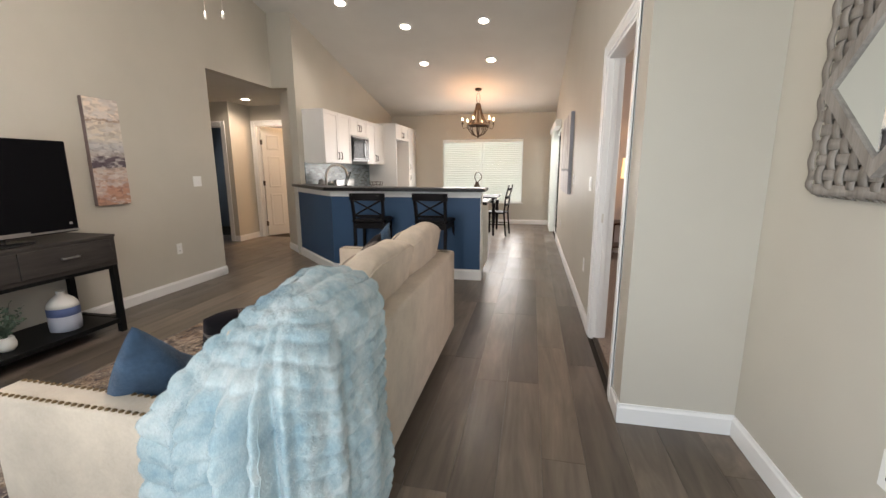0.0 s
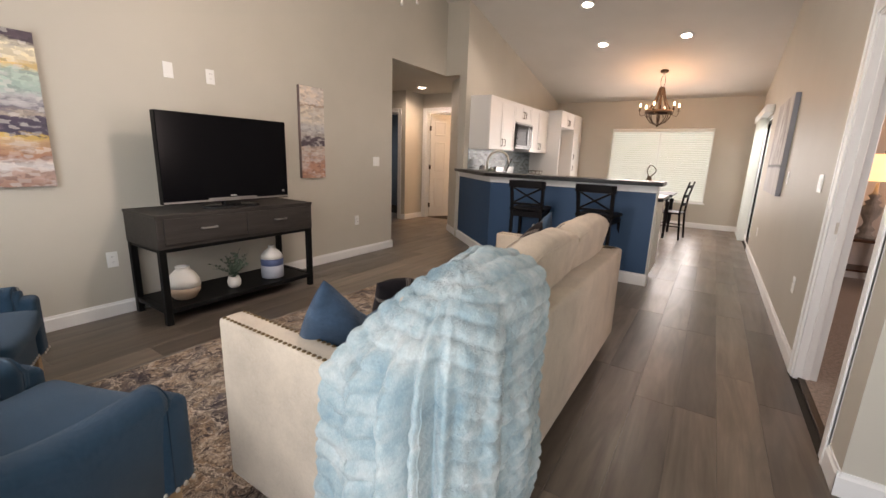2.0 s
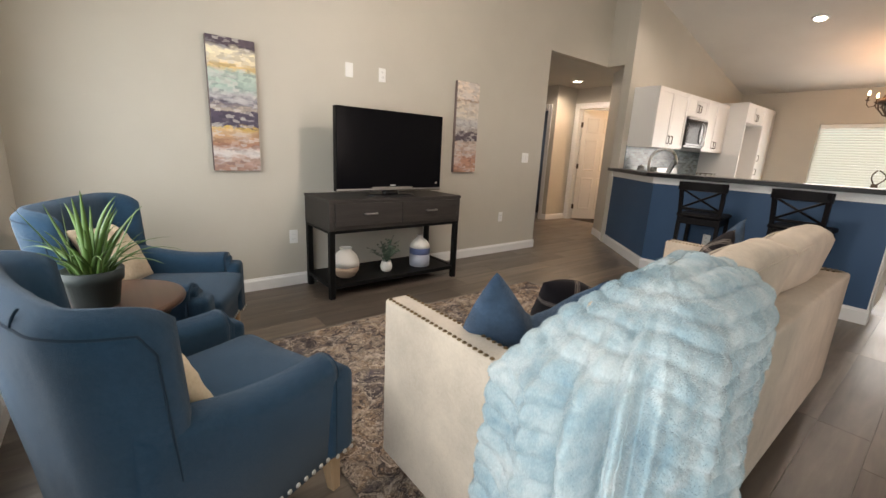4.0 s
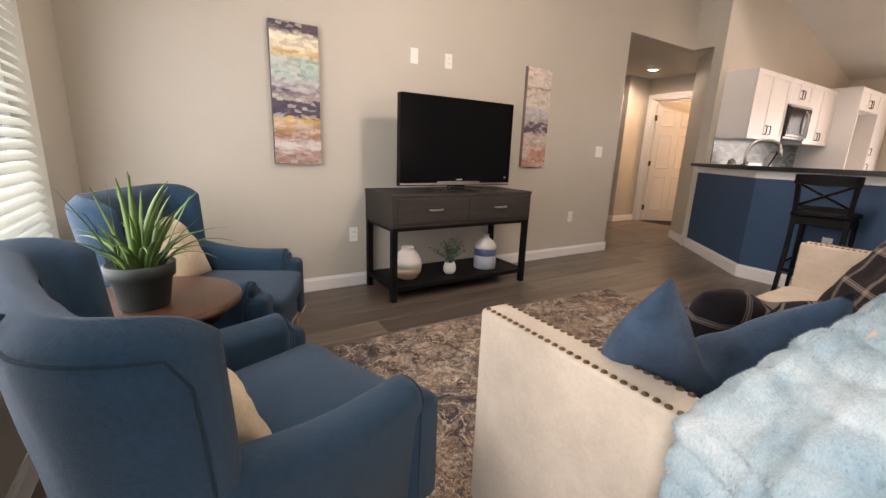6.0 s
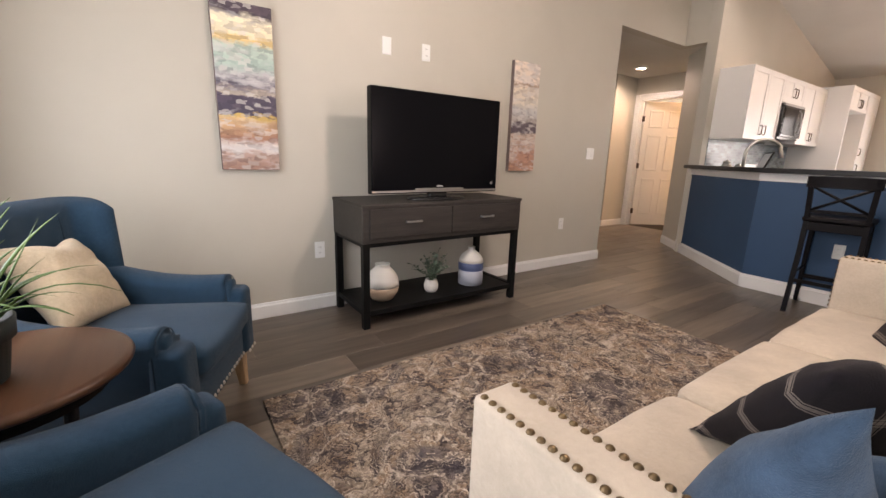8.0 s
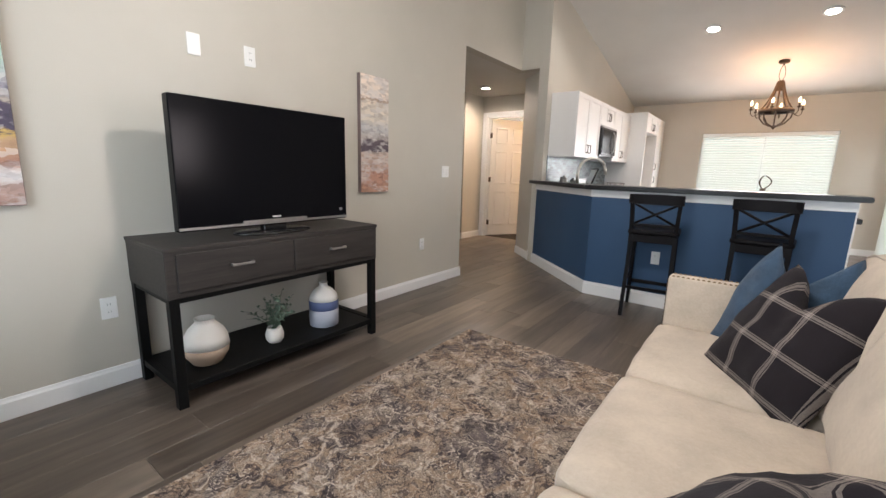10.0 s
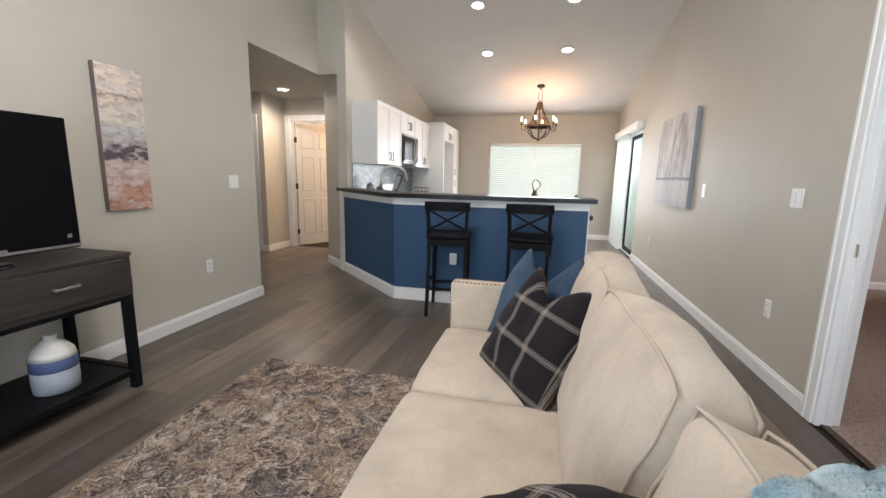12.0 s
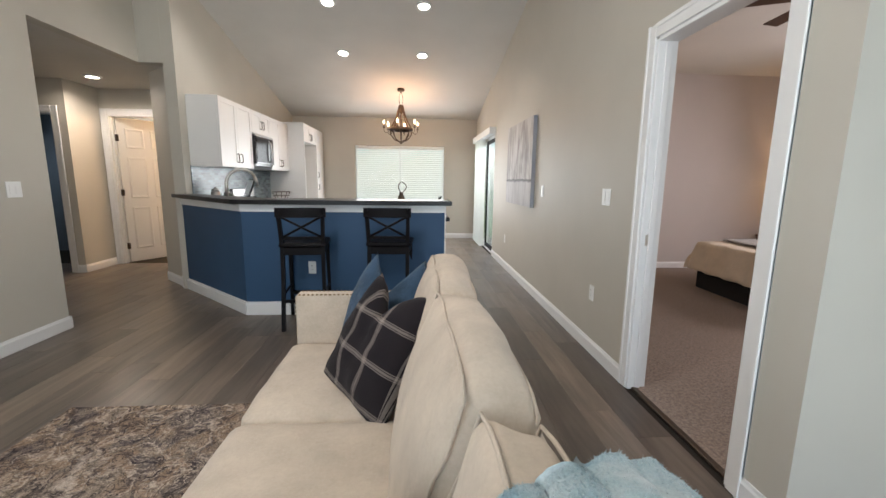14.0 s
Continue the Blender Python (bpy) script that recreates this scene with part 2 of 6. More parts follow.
def prism(bm, pts, lo, hi, axis="x"):
    """A polygon in the two other axes, extruded along axis from lo to hi."""
    put = {"x": lambda a, b, c: (c, a, b), "y": lambda a, b, c: (a, c, b), "z": lambda a, b, c: (a, b, c)}[axis]
    v0 = [bm.verts.new(put(a, b, lo)) for a, b in pts]
    v1 = [bm.verts.new(put(a, b, hi)) for a, b in pts]
    bm.faces.new(v0)
    bm.faces.new(v1[::-1])
    for i in range(len(pts)):
        j = (i + 1) % len(pts)
        bm.faces.new((v0[i], v0[j], v1[j], v1[i]))
    return bm


def lathe(bm, profile, segs=24, centre=(0, 0, 0)):
    rings = []
    for r, z in profile:
        if r < 1e-5:
            rings.append([bm.verts.new((centre[0], centre[1], centre[2] + z))])
        else:
            rings.append([bm.verts.new((centre[0] + r * math.cos(2 * math.pi * i / segs), centre[1] + r * math.sin(2 * math.pi * i / segs), centre[2] + z)) for i in range(segs)])
    for a, b in zip(rings, rings[1:]):
        for i in range(segs):
            j = (i + 1) % segs
            q = [a[i % len(a)], a[j % len(a)], b[j % len(b)], b[i % len(b)]]
            q = list(dict.fromkeys(q))
            if len(q) > 2:
                bm.faces.new(q)
    for r in (rings[0], rings[-1]):
        if len(r) > 2:
            bm.faces.new(r)
    return bm


def tube(bm, pts, radius, segs=8):
    """A round rod along a line of points; radius is one number or one for each point."""
    pts = [Vector(p) for p in pts]
    rad = radius if isinstance(radius, (list, tuple)) else [radius] * len(pts)
    rings = []
    for i, p in enumerate(pts):
        d = (pts[min(i + 1, len(pts) - 1)] - pts[max(i - 1, 0)]).normalized()
        u = d.orthogonal().normalized() if i == 0 else (rings_u - d * rings_u.dot(d)).normalized()
        rings_u = u
        w = d.cross(u)
        rings.append([bm.verts.new(p + rad[i] * (math.cos(2 * math.pi * k / segs) * u + math.sin(2 * math.pi * k / segs) * w)) for k in range(segs)])
    for a, b in zip(rings, rings[1:]):
        for k in range(segs):
            bm.faces.new((a[k], a[(k + 1) % segs], b[(k + 1) % segs], b[k]))
    bm.faces.new(rings[0])
    bm.faces.new(rings[-1])
    return bm


def taper(bm, x, y, z0, z1, w0, w1, dx=0.0, dy=0.0, bev=0.0):
    """A square leg from z0 (width w0, shifted by dx, dy) up to z1 (width w1)."""
    lo = [bm.verts.new((x + dx + a * w0 / 2, y + dy + b * w0 / 2, z0)) for a, b in ((-1, -1), (1, -1), (1, 1), (-1, 1))]
    hi = [bm.verts.new((x + a * w1 / 2, y + b * w1 / 2, z1)) for a, b in ((-1, -1), (1, -1), (1, 1), (-1, 1))]
    bm.faces.new(lo)
    bm.faces.new(hi)
    for i in range(4):
        bm.faces.new((lo[i], lo[(i + 1) % 4], hi[(i + 1) % 4], hi[i]))
    if bev:
        bmesh.ops.bevel(bm, geom=bm.edges[:], offset=bev, segments=1, affect="EDGES")
    return bm


def cushion(bm, x0, x1, y0, y1, z0, z1, n=0.28, puff=0.03, seed=0, res=14, wrinkle=0.004):
    """A soft box: rounded edges, domed faces and faint wrinkles."""
    ret = bmesh.ops.create_cube(bm, size=2.0)
    bmesh.ops.subdivide_edges(bm, edges=list({e for v in ret["verts"] for e in v.link_edges}), cuts=res, use_grid_fill=True)
    c = Vector(((x0 + x1) / 2, (y0 + y1) / 2, (z0 + z1) / 2))
    h = Vector(((x1 - x0) / 2, (y1 - y0) / 2, (z1 - z0) / 2))
    r = min(h) * n * 2
    for v in bm.verts:
        p = v.co.copy()
        q = Vector((p.x * h.x, p.y * h.y, p.z * h.z))
        core = Vector([max(-(h[i] - r), min(h[i] - r, q[i])) for i in range(3)])
        d = q - core
        if d.length > 1e-9:
            q = core + d.normalized() * r
        k = [(1 - min(1, abs(p[i])) ** 2) for i in range(3)]
        for i in range(3):
            a, b = [j for j in range(3) if j != i]
            if abs(p[i]) > 0.999:
                q[i] += math.copysign(puff * k[a] * k[b], p[i])
        nz = noise.noise(Vector((q.x * 7 + seed * 3.1, q.y * 7, q.z * 7))) * wrinkle
        v.co = c + q * (1 + nz / max(h.length, 0.1) * 2)
    return bm


def pillow_mesh(w, h, t, seed=0, res=22, chop=0.0):
    """A square scatter pillow in the x-z plane, standing on its lower edge, pinched at the corners; chop: a dent in the top edge."""
    bm = bmesh.new()
    front, back = [], []
    for i in range(res + 1):
        rf, rb = [], []
        for j in range(res + 1):
            u, v = 2 * i / res - 1, 2 * j / res - 1
            e = (1 - abs(u) ** 2.4) * (1 - abs(v) ** 2.4)
            th = t / 2 * max(0.0, e) ** 0.55
            s = 1 - 0.10 * (1 - v * v) * abs(u) ** 3
            s2 = 1 - 0.10 * (1 - u * u) * abs(v) ** 3
            x, z = w / 2 * u * s * (1 - (2.0 if chop < 0.12 else 3.1) * chop * max(0.0, v) ** 1.5), h / 2 * v * s2
            dent = chop * (1.25 * math.exp(-(u / 0.36) ** 2) if chop < 0.12 else 1.55 * (1 - abs(u)) ** 1.15 + 0.12 * math.exp(-(u / 0.3) ** 2)) * max(0.0, (v + 0.55) / 1.55) ** 1.5
            z -= dent
            wr = noise.noise(Vector((u * 2.3 + seed * 5.7, v * 2.3, seed))) * 0.018 * e ** 0.5 + noise.noise(Vector((u * 6.1 + seed * 2.3, v * 5.2, seed + 4))) * 0.005 * e ** 0.4
            bow = 0.02 * (u * u - 0.4) * (1 + v)
            rf.append(bm.verts.new((x, -th + wr + bow, z + h / 2)))
            rb.append(bm.verts.new((x, th + wr + bow, z + h / 2)))
        front.append(rf)
        back.append(rb)
    for g in (front, back):
        for i in range(res):
            for j in range(res):
                bm.faces.new((g[i][j], g[i + 1][j], g[i + 1][j + 1], g[i][j + 1]))
    bmesh.ops.remove_doubles(bm, verts=bm.verts[:], dist=1e-4)
    return bm


# ---- structure ----
XW, XE, YS, YN = -3.225, 0.98, -0.33, 9.956
RIDGE_Y, SLOPE, EAVE = 4.81, 0.2125, 2.535


def roof_z(y):
    return EAVE + SLOPE * min(YN - y, y - YS)


def wall_cells(bm, a0, a1, z0, z1, lo, hi, axis, holes):
    """A wall with rectangular holes (a0, a1, z0, z1), from butted boxes. axis: the one across the wall."""
    cuts = sorted({a0, a1, *[h[0] for h in holes], *[h[1] for h in holes]})
    for p, q in zip(cuts, cuts[1:]):
        spans = sorted((h[2], h[3]) for h in holes if h[0] <= p and h[1] >= q)
        z = z0
        for s, e in spans + [(z1, z1)]:
            if s - z > 1e-4:
                if axis == "x":
                    cuboid(bm, lo, hi, p, q, z, s)
                else:
                    cuboid(bm, p, q, lo, hi, z, s)
            z = e
    return bm


def gable(bm, y0, y1, z0, lo, hi, up=0.04):
    pts = [(y0, z0), (y1, z0), (y1, roof_z(y1) + up)]
    if y0 < RIDGE_Y < y1:
        pts.append((RIDGE_Y, roof_z(RIDGE_Y) + up))
    pts.append((y0, roof_z(y0) + up))
    return prism(bm, pts, lo, hi, "x")


def structure(name, bm, material, label, category):
    return tagged(link_mesh(name, bm, material), label, category, "", "structure")


bm = box(XW - 0.12, XW, YS, 4.457, 0, 2.443)
gable(bm, YS - 0.12, 5.84, 2.443, XW - 0.12, XW)
structure("wall_west", bm, WALL, "greige painted wall behind the television", "wall")
bm = gable(bmesh.new(), 5.72, YN, 0, -2.98, -2.86)
prism(bm, [(XW, 5.72), (-2.981, 5.72), (-2.981, 5.84), (XW, 5.84)], 2.443, roof_z(5.9) + 0.05, "z")
structure("wall_kitchen", bm, WALL, "greige painted kitchen wall behind the cabinets", "wall")
bm = wall_cells(bmesh.new(), 2.272, YN, 0, 2.443, XE, XE + 0.11, "x", [(2.42, 3.26, 0, 2.045), (7.85, 9.62, 0, 2.03)])
gable(bm, 2.272, YN, 2.443, XE, XE + 0.11)
structure("wall_east", bm, WALL, "greige painted wall with a bedroom doorway and a sliding door", "wall")
bm = wall_cells(bmesh.new(), -2.98, XE + 0.11, 0, EAVE + 0.04, YN, YN + 0.12, "y", [(-1.60, 0.29, 0.5, 1.97)])
structure("wall_north", bm, WALL, "greige painted dining wall with a wide window", "wall")
bm = wall_cells(bmesh.new(), XW, 1.62, 0, EAVE + 0.04, YS - 0.12, YS, "y", [(-2.58, -0.78, 0.5, 2.0), (0.05, 0.97, 0, 2.05)])
structure("wall_south", bm, WALL, "greige painted front wall with window and entrance", "wall")
bm = gable(bmesh.new(), YS, 2.162, 0, 1.506, 1.62)
structure("wall_foyer", bm, WALL, "greige painted entrance wall with a woven mirror", "wall")
bm = box(XE, 1.62, 2.162, 2.272, 0, roof_z(2.2) + 0.04)
structure("wall_foyer_return", bm, WALL, "short greige wall return beside the bedroom door", "wall")
# diagonal wall at the hall, full height by the kitchen
DX, DY = -0.7286, 0.6849
NX, NY = 0.6849, 0.7286
P0 = (-1.897, 4.764)


def along(d, off=0.0):
    """A point d metres along the diagonal bar line from its corner, off metres behind it."""
    return (P0[0] + DX * d + NX * off, P0[1] + DY * d + NY * off)


bm = bmesh.new()
prism(bm, [along(1.455), along(2.06), along(2.06, 0.12), along(1.455, 0.12)], 0, 2.442, "z")
structure("wall_diagonal", bm, WALL, "greige diagonal wall end between hall and kitchen", "wall")
# ceilings
bm = bmesh.new()
for y0, y1 in ((YS - 0.12, RIDGE_Y), (RIDGE_Y, YN + 0.12)):
    prism(bm, [(y0, EAVE + SLOPE * (y0 - YS) if y0 < RIDGE_Y - 1 else roof_z(RIDGE_Y)), (y1, roof_z(RIDGE_Y) if y1 < RIDGE_Y + 1 else EAVE - SLOPE * 0.12),
               (y1, roof_z(RIDGE_Y) + 0.15 if y1 < RIDGE_Y + 1 else EAVE + 0.13), (y0, EAVE + 0.13 if y0 < RIDGE_Y - 1 else roof_z(RIDGE_Y) + 0.15)], XW - 0.12, 1.62, "x")
structure("ceiling", bm, CEIL, "vaulted off-white textured ceiling", "ceiling")
structure("ceiling_hall", box(-6.7, XW - 0.12, 4.337, 9.7, 2.443, 2.52), CEIL, "flat off-white hall ceiling", "ceiling")
structure("ceiling_hall_edge", box(XW - 0.12, -2.985, 5.845, 9.7, 2.443, 2.52), CEIL, "flat off-white hall ceiling edge", "ceiling")
structure("ceiling_bedroom", box(1.09, 5.4, 2.162, 6.86, 2.76, 2.84), CEIL, "flat bedroom ceiling", "ceiling")
# hall and rooms behind
bm = wall_cells(bmesh.new(), -4.67, -2.98, 0, 2.443, 7.15, 7.27, "y", [(-4.585, -3.79, 0, 2.11)])
structure("wall_hall_back", bm, WALL, "greige hall wall with a white panelled door", "wall")
structure("wall_hall_corner", box(-4.79, -4.67, 6.58, 7.27, 0, 2.443), WALL, "greige hall corner wall", "wall")
bm = wall_cells(bmesh.new(), -6.6, -4.79, 0, 2.443, 6.58, 6.70, "y", [(-5.64, -4.84, 0, 2.05)])
structure("wall_hall_side", bm, WALL, "greige hall wall with an open doorway", "wall")
structure("wall_hall_west", box(-6.72, -6.6, 4.337, 9.7, 0, 2.443), WALL, "greige wall closing the hall", "wall")
structure("wall_hall_south", box(-6.6, XW - 0.12, 4.337, 4.457, 0, 2.443), WALL, "greige hall wall", "wall")
structure("wall_back_room", box(-6.6, -2.98, 9.58, 9.7, 0, 2.443), WALL, "plain wall of the room behind the hall", "wall")
structure("wall_room_divider", box(-4.79, -4.67, 7.27, 9.58, 0, 2.443), WALL_DARK, "plain wall between two back rooms", "wall")
structure("wall_blue_room", box(-6.6, -4.79, 8.3, 8.4, 0, 2.443), WALL_DARK, "dark blue-grey wall of a back room", "wall")
# bedroom
structure("wall_bedroom_north", box(1.09, 5.4, 6.74, 6.86, 0, 2.76), WALL_BED, "pinkish beige bedroom wall", "wall")
structure("wall_bedroom_east", box(5.28, 5.4, 2.272, 6.74, 0, 2.76), WALL_BED, "pinkish beige bedroom wall", "wall")
structure("wall_bedroom_south", box(1.62, 5.4, 2.162, 2.272, 0, 2.76), WALL_BED, "pinkish beige bedroom wall", "wall")
structure("bedroom_carpet", box(1.03, 5.28, 2.272, 6.74, -0.01, 0.014, 0.004), CARPET, "beige cut-pile bedroom carpet", "carpet")
floor = structure("floor", box(-6.72, 5.4, -0.45, 10.08, -0.12, -0.009), SUB, "grey-brown wooden plank floor", "floor")
structure("ground", box(-60, 60, -60, 60, -0.3, -0.16), paint("lawn", (0.09, 0.16, 0.05), 0.9, 0.3, 30, 0.5), "green lawn outside the house", "lawn")

# ---- special materials ----


def band_art(name, stops, z0, height, seed, tilt=0.05):
    """An abstract painting of rough horizontal bands."""
    m, nt, b = mat(name)
    v = coords(nt)
    sep = nt.nodes.new("ShaderNodeSeparateXYZ")
    nt.links.new(v, sep.inputs[0])
    off = nt.nodes.new("ShaderNodeVectorMath")
    off.inputs[1].default_value = (seed * 3.7, seed, 0)
    nt.links.new(v, off.inputs[0])
    st = nt.nodes.new("ShaderNodeMapping")
    st.inputs["Scale"].default_value = (6, 6, 16)
    nt.links.new(off.outputs[0], st.inputs[0])
    n1 = noise_tex(nt, st.outputs[0], 1.6, 8, 0.7)
    n2 = noise_tex(nt, st.outputs[0], 0.8, 5, 0.6)
    mr = node(nt, "ShaderNodeMapRange")
    for i, val in ((1, z0), (2, z0 + height), (3, 0.0), (4, 1.0)):
        mr.inputs[i].default_value = val
    nt.links.new(sep.outputs[2], mr.inputs[0])
    ma = nt.nodes.new("ShaderNodeMath")
    ma.operation = "MULTIPLY_ADD"
    nt.links.new(n1, ma.inputs[0])
    ma.inputs[1].default_value = 0.16
    nt.links.new(mr.outputs[0], ma.inputs[2])
    mb2 = nt.nodes.new("ShaderNodeMath")
    mb2.operation = "SUBTRACT"
    nt.links.new(ma.outputs[0], mb2.inputs[0])
    mb2.inputs[1].default_value = 0.08
    c = ramp(nt, mb2.outputs[0], stops)
    knife = node(nt, "ShaderNodeTexVoronoi", Scale=1.0, Randomness=0.9)
    knife.distance = "CHEBYCHEV"
    km = nt.nodes.new("ShaderNodeMapping")
    km.inputs["Scale"].default_value = (24, 24, 46)
    wv = nt.nodes.new("ShaderNodeVectorMath")
    wv.operation = "MULTIPLY_ADD"
    wv.inputs[1].default_value = (0.05, 0.05, 0.03)
    smear = node(nt, "ShaderNodeTexNoise", Scale=14.0, Detail=4.0)
    nt.links.new(off.outputs[0], smear.inputs["Vector"])
    nt.links.new(smear.outputs["Color"], wv.inputs[0])
    nt.links.new(off.outputs[0], wv.inputs[2])
    nt.links.new(wv.outputs[0], km.inputs[0])
    nt.links.new(km.outputs[0], knife.inputs["Vector"])
    kc = nt.nodes.new("ShaderNodeSeparateColor")
    nt.links.new(knife.outputs["Color"], kc.inputs[0])
    c = mixc(nt, 1.0, c, ramp(nt, kc.outputs[0], [(0.0, (0.74, 0.72, 0.72)), (0.5, (1.0, 1.0, 1.0)), (1.0, (1.2, 1.18, 1.15))]), "MULTIPLY")
    c = mixc(nt, ramp(nt, kc.outputs[1], [(0.80, (0, 0, 0)), (0.86, (0.45,) * 3)]), c, (0.68, 0.64, 0.60))
    c2 = mixc(nt, ramp(nt, n2, [(0.52, (0, 0, 0)), (0.6, (0.45,) * 3)]), c, (0.62, 0.60, 0.60))
    nt.links.new(c2, b.inputs["Base Color"])
    b.inputs["Roughness"].default_value = 0.55
    bump(nt, b, n1, 0.4, 0.004)
    return m


def plaid(name, base, line, pitch, w):
    m, nt, b = mat(name)
    v = coords(nt)
    sep = nt.nodes.new("ShaderNodeSeparateXYZ")
    nt.links.new(v, sep.inputs[0])

    def math_node(op, a, bb):
        n = nt.nodes.new("ShaderNodeMath")
        n.operation = op
        for i, q in enumerate((a, bb)):
            if hasattr(q, "is_output"):
                nt.links.new(q, n.inputs[i])
            else:
                n.inputs[i].default_value = q
        return n.outputs[0]

    masks = []
    for out, ph in ((sep.outputs[0], 0.03), (sep.outputs[2], 0.055)):
        f = math_node("FRACT", math_node("DIVIDE", math_node("ADD", out, 5.0 + ph), pitch), 0)
        d = math_node("ABSOLUTE", math_node("SUBTRACT", f, 0.5), 0)
        stripe = math_node("LESS_THAN", d, w)
        thin = math_node("GREATER_THAN", math_node("SINE", math_node("MULTIPLY", d, 125.0), 0), -0.5)
        masks.append(math_node("MULTIPLY", stripe, thin))
    both = math_node("MULTIPLY", math_node("ADD", masks[0], masks[1]), 0.5)
    fuzz = noise_tex(nt, v, 300, 3)
    c = mixc(nt, math_node("MULTIPLY", both, math_node("ADD", fuzz, 0.45)), base, line)
    nt.links.new(c, b.inputs["Base Color"])
    b.inputs["Roughness"].default_value = 0.95
    b.inputs["Specular IOR Level"].default_value = 0.1
    b.inputs["Sheen Weight"].default_value = 0.03
    bump(nt, b, fuzz, 0.35, 0.003)
    return m


PLAID = plaid("charcoal_plaid_wool", (0.017, 0.014, 0.016), (0.30, 0.255, 0.225), 0.148, 0.07)

RUG, nt, b = mat("patterned_rug")
v = coords(nt)
wob = node(nt, "ShaderNodeTexNoise", Scale=7.0, Detail=5.0, Roughness=0.6)
nt.links.new(v, wob.inputs["Vector"])
dv = nt.nodes.new("ShaderNodeVectorMath")
dv.operation = "MULTIPLY_ADD"
nt.links.new(wob.outputs["Color"], dv.inputs[0])
dv.inputs[1].default_value = (0.30, 0.30, 0.0)
nt.links.new(v, dv.inputs[2])


def vor(scale, feature):
    n = node(nt, "ShaderNodeTexVoronoi", Scale=scale)
    n.feature = feature
    nt.links.new(dv.outputs[0], n.inputs["Vector"])
    return n


e1 = vor(4.2, "DISTANCE_TO_EDGE").outputs["Distance"]
e2 = vor(9.5, "DISTANCE_TO_EDGE").outputs["Distance"]


def curls(scale, count):
    """Concentric scrolls round scattered centres."""
    mul = nt.nodes.new("ShaderNodeMath")
    mul.operation = "MULTIPLY"
    mul.inputs[1].default_value = count
    nt.links.new(vor(scale, "F1").outputs["Distance"], mul.inputs[0])
    sn = nt.nodes.new("ShaderNodeMath")
    sn.operation = "SINE"
    nt.links.new(mul.outputs[0], sn.inputs[0])
    return sn.outputs[0]


patch = noise_tex(nt, v, 2.6, 4, 0.6, 0.8)
motif = noise_tex(nt, dv.outputs[0], 11.0, 4, 0.6, 1.5)
where = noise_tex(nt, v, 5.5, 3, 0.5)
fine = noise_tex(nt, v, 55.0, 5, 0.75, 1.2)
ground_c = ramp(nt, patch, [(0.32, (0.088, 0.082, 0.098)), (0.42, (0.20, 0.172, 0.155)), (0.50, (0.30, 0.225, 0.165)), (0.58, (0.33, 0.285, 0.24)), (0.68, (0.15, 0.115, 0.095))])
c = mixc(nt, ramp(nt, motif, [(0.40, (0.85,) * 3), (0.47, (0.0,) * 3)]), ground_c, (0.045, 0.040, 0.050))
c = mixc(nt, ramp(nt, motif, [(0.56, (0.0,) * 3), (0.62, (0.75,) * 3)]), c, (0.42, 0.36, 0.30))
cream = mixc(nt, 1.0, ramp(nt, curls(4.6, 72.0), [(0.72, (0.0,) * 3), (0.9, (0.8,) * 3)]), ramp(nt, where, [(0.42, (0.1,) * 3), (0.56, (1.0,) * 3)]), "MULTIPLY")
c = mixc(nt, cream, c, (0.56, 0.50, 0.43))
dark = mixc(nt, 1.0, ramp(nt, curls(6.2, 88.0), [(0.7, (0.0,) * 3), (0.9, (0.9,) * 3)]), ramp(nt, where, [(0.44, (1.0,) * 3), (0.58, (0.1,) * 3)]), "MULTIPLY")
c = mixc(nt, dark, c, (0.030, 0.026, 0.032))
c = mixc(nt, ramp(nt, e1, [(0.0, (0.75,) * 3), (0.03, (0.0,) * 3)]), c, (0.58, 0.52, 0.46))
c = mixc(nt, ramp(nt, e2, [(0.0, (0.7,) * 3), (0.05, (0.0,) * 3)]), c, (0.045, 0.038, 0.040))
c = mixc(nt, 1.0, c, ramp(nt, fine, [(0.32, (0.42, 0.395, 0.38)), (0.68, (1.34, 1.24, 1.16))]), "MULTIPLY")
nt.links.new(c, b.inputs["Base Color"])
b.inputs["Roughness"].default_value = 0.95
b.inputs["Specular IOR Level"].default_value = 0.1
bump(nt, b, fine, 0.7, 0.006)

FUR, nt, b = mat("pale_blue_faux_fur")
v = coords(nt)
big = noise_tex(nt, v, 9.0, 3, 0.5)
mid = noise_tex(nt, v, 34.0, 4, 0.6)
finef = noise_tex(nt, coords(nt, (1, 1, 0.35)), 330.0, 3, 0.7)
c = ramp(nt, mixc(nt, 0.35, big, mid), [(0.34, (0.22, 0.335, 0.385)), (0.50, (0.35, 0.445, 0.47)), (0.66, (0.52, 0.57, 0.565))])
c = mixc(nt, 1.0, c, ramp(nt, finef, [(0.25, (0.80,) * 3), (0.75, (1.08,) * 3)]), "MULTIPLY")
nt.links.new(c, b.inputs["Base Color"])
b.inputs["Roughness"].default_value = 0.95
b.inputs["Specular IOR Level"].default_value = 0.1
b.inputs["Sheen Weight"].default_value = 0.25
bump(nt, b, finef, 0.4, 0.005)

SLAT, nt, b = mat("backlit_blind_slat")
tr = nt.nodes.new("ShaderNodeBsdfTranslucent")
tr.inputs[0].default_value = (0.86, 0.90, 0.86, 1)
mxs = nt.nodes.new("ShaderNodeMixShader")
mxs.inputs[0].default_value = 0.45
b.inputs["Base Color"].default_value = (0.88, 0.89, 0.87, 1)
b.inputs["Roughness"].default_value = 0.45
nt.links.new(b.outputs[0], mxs.inputs[1])
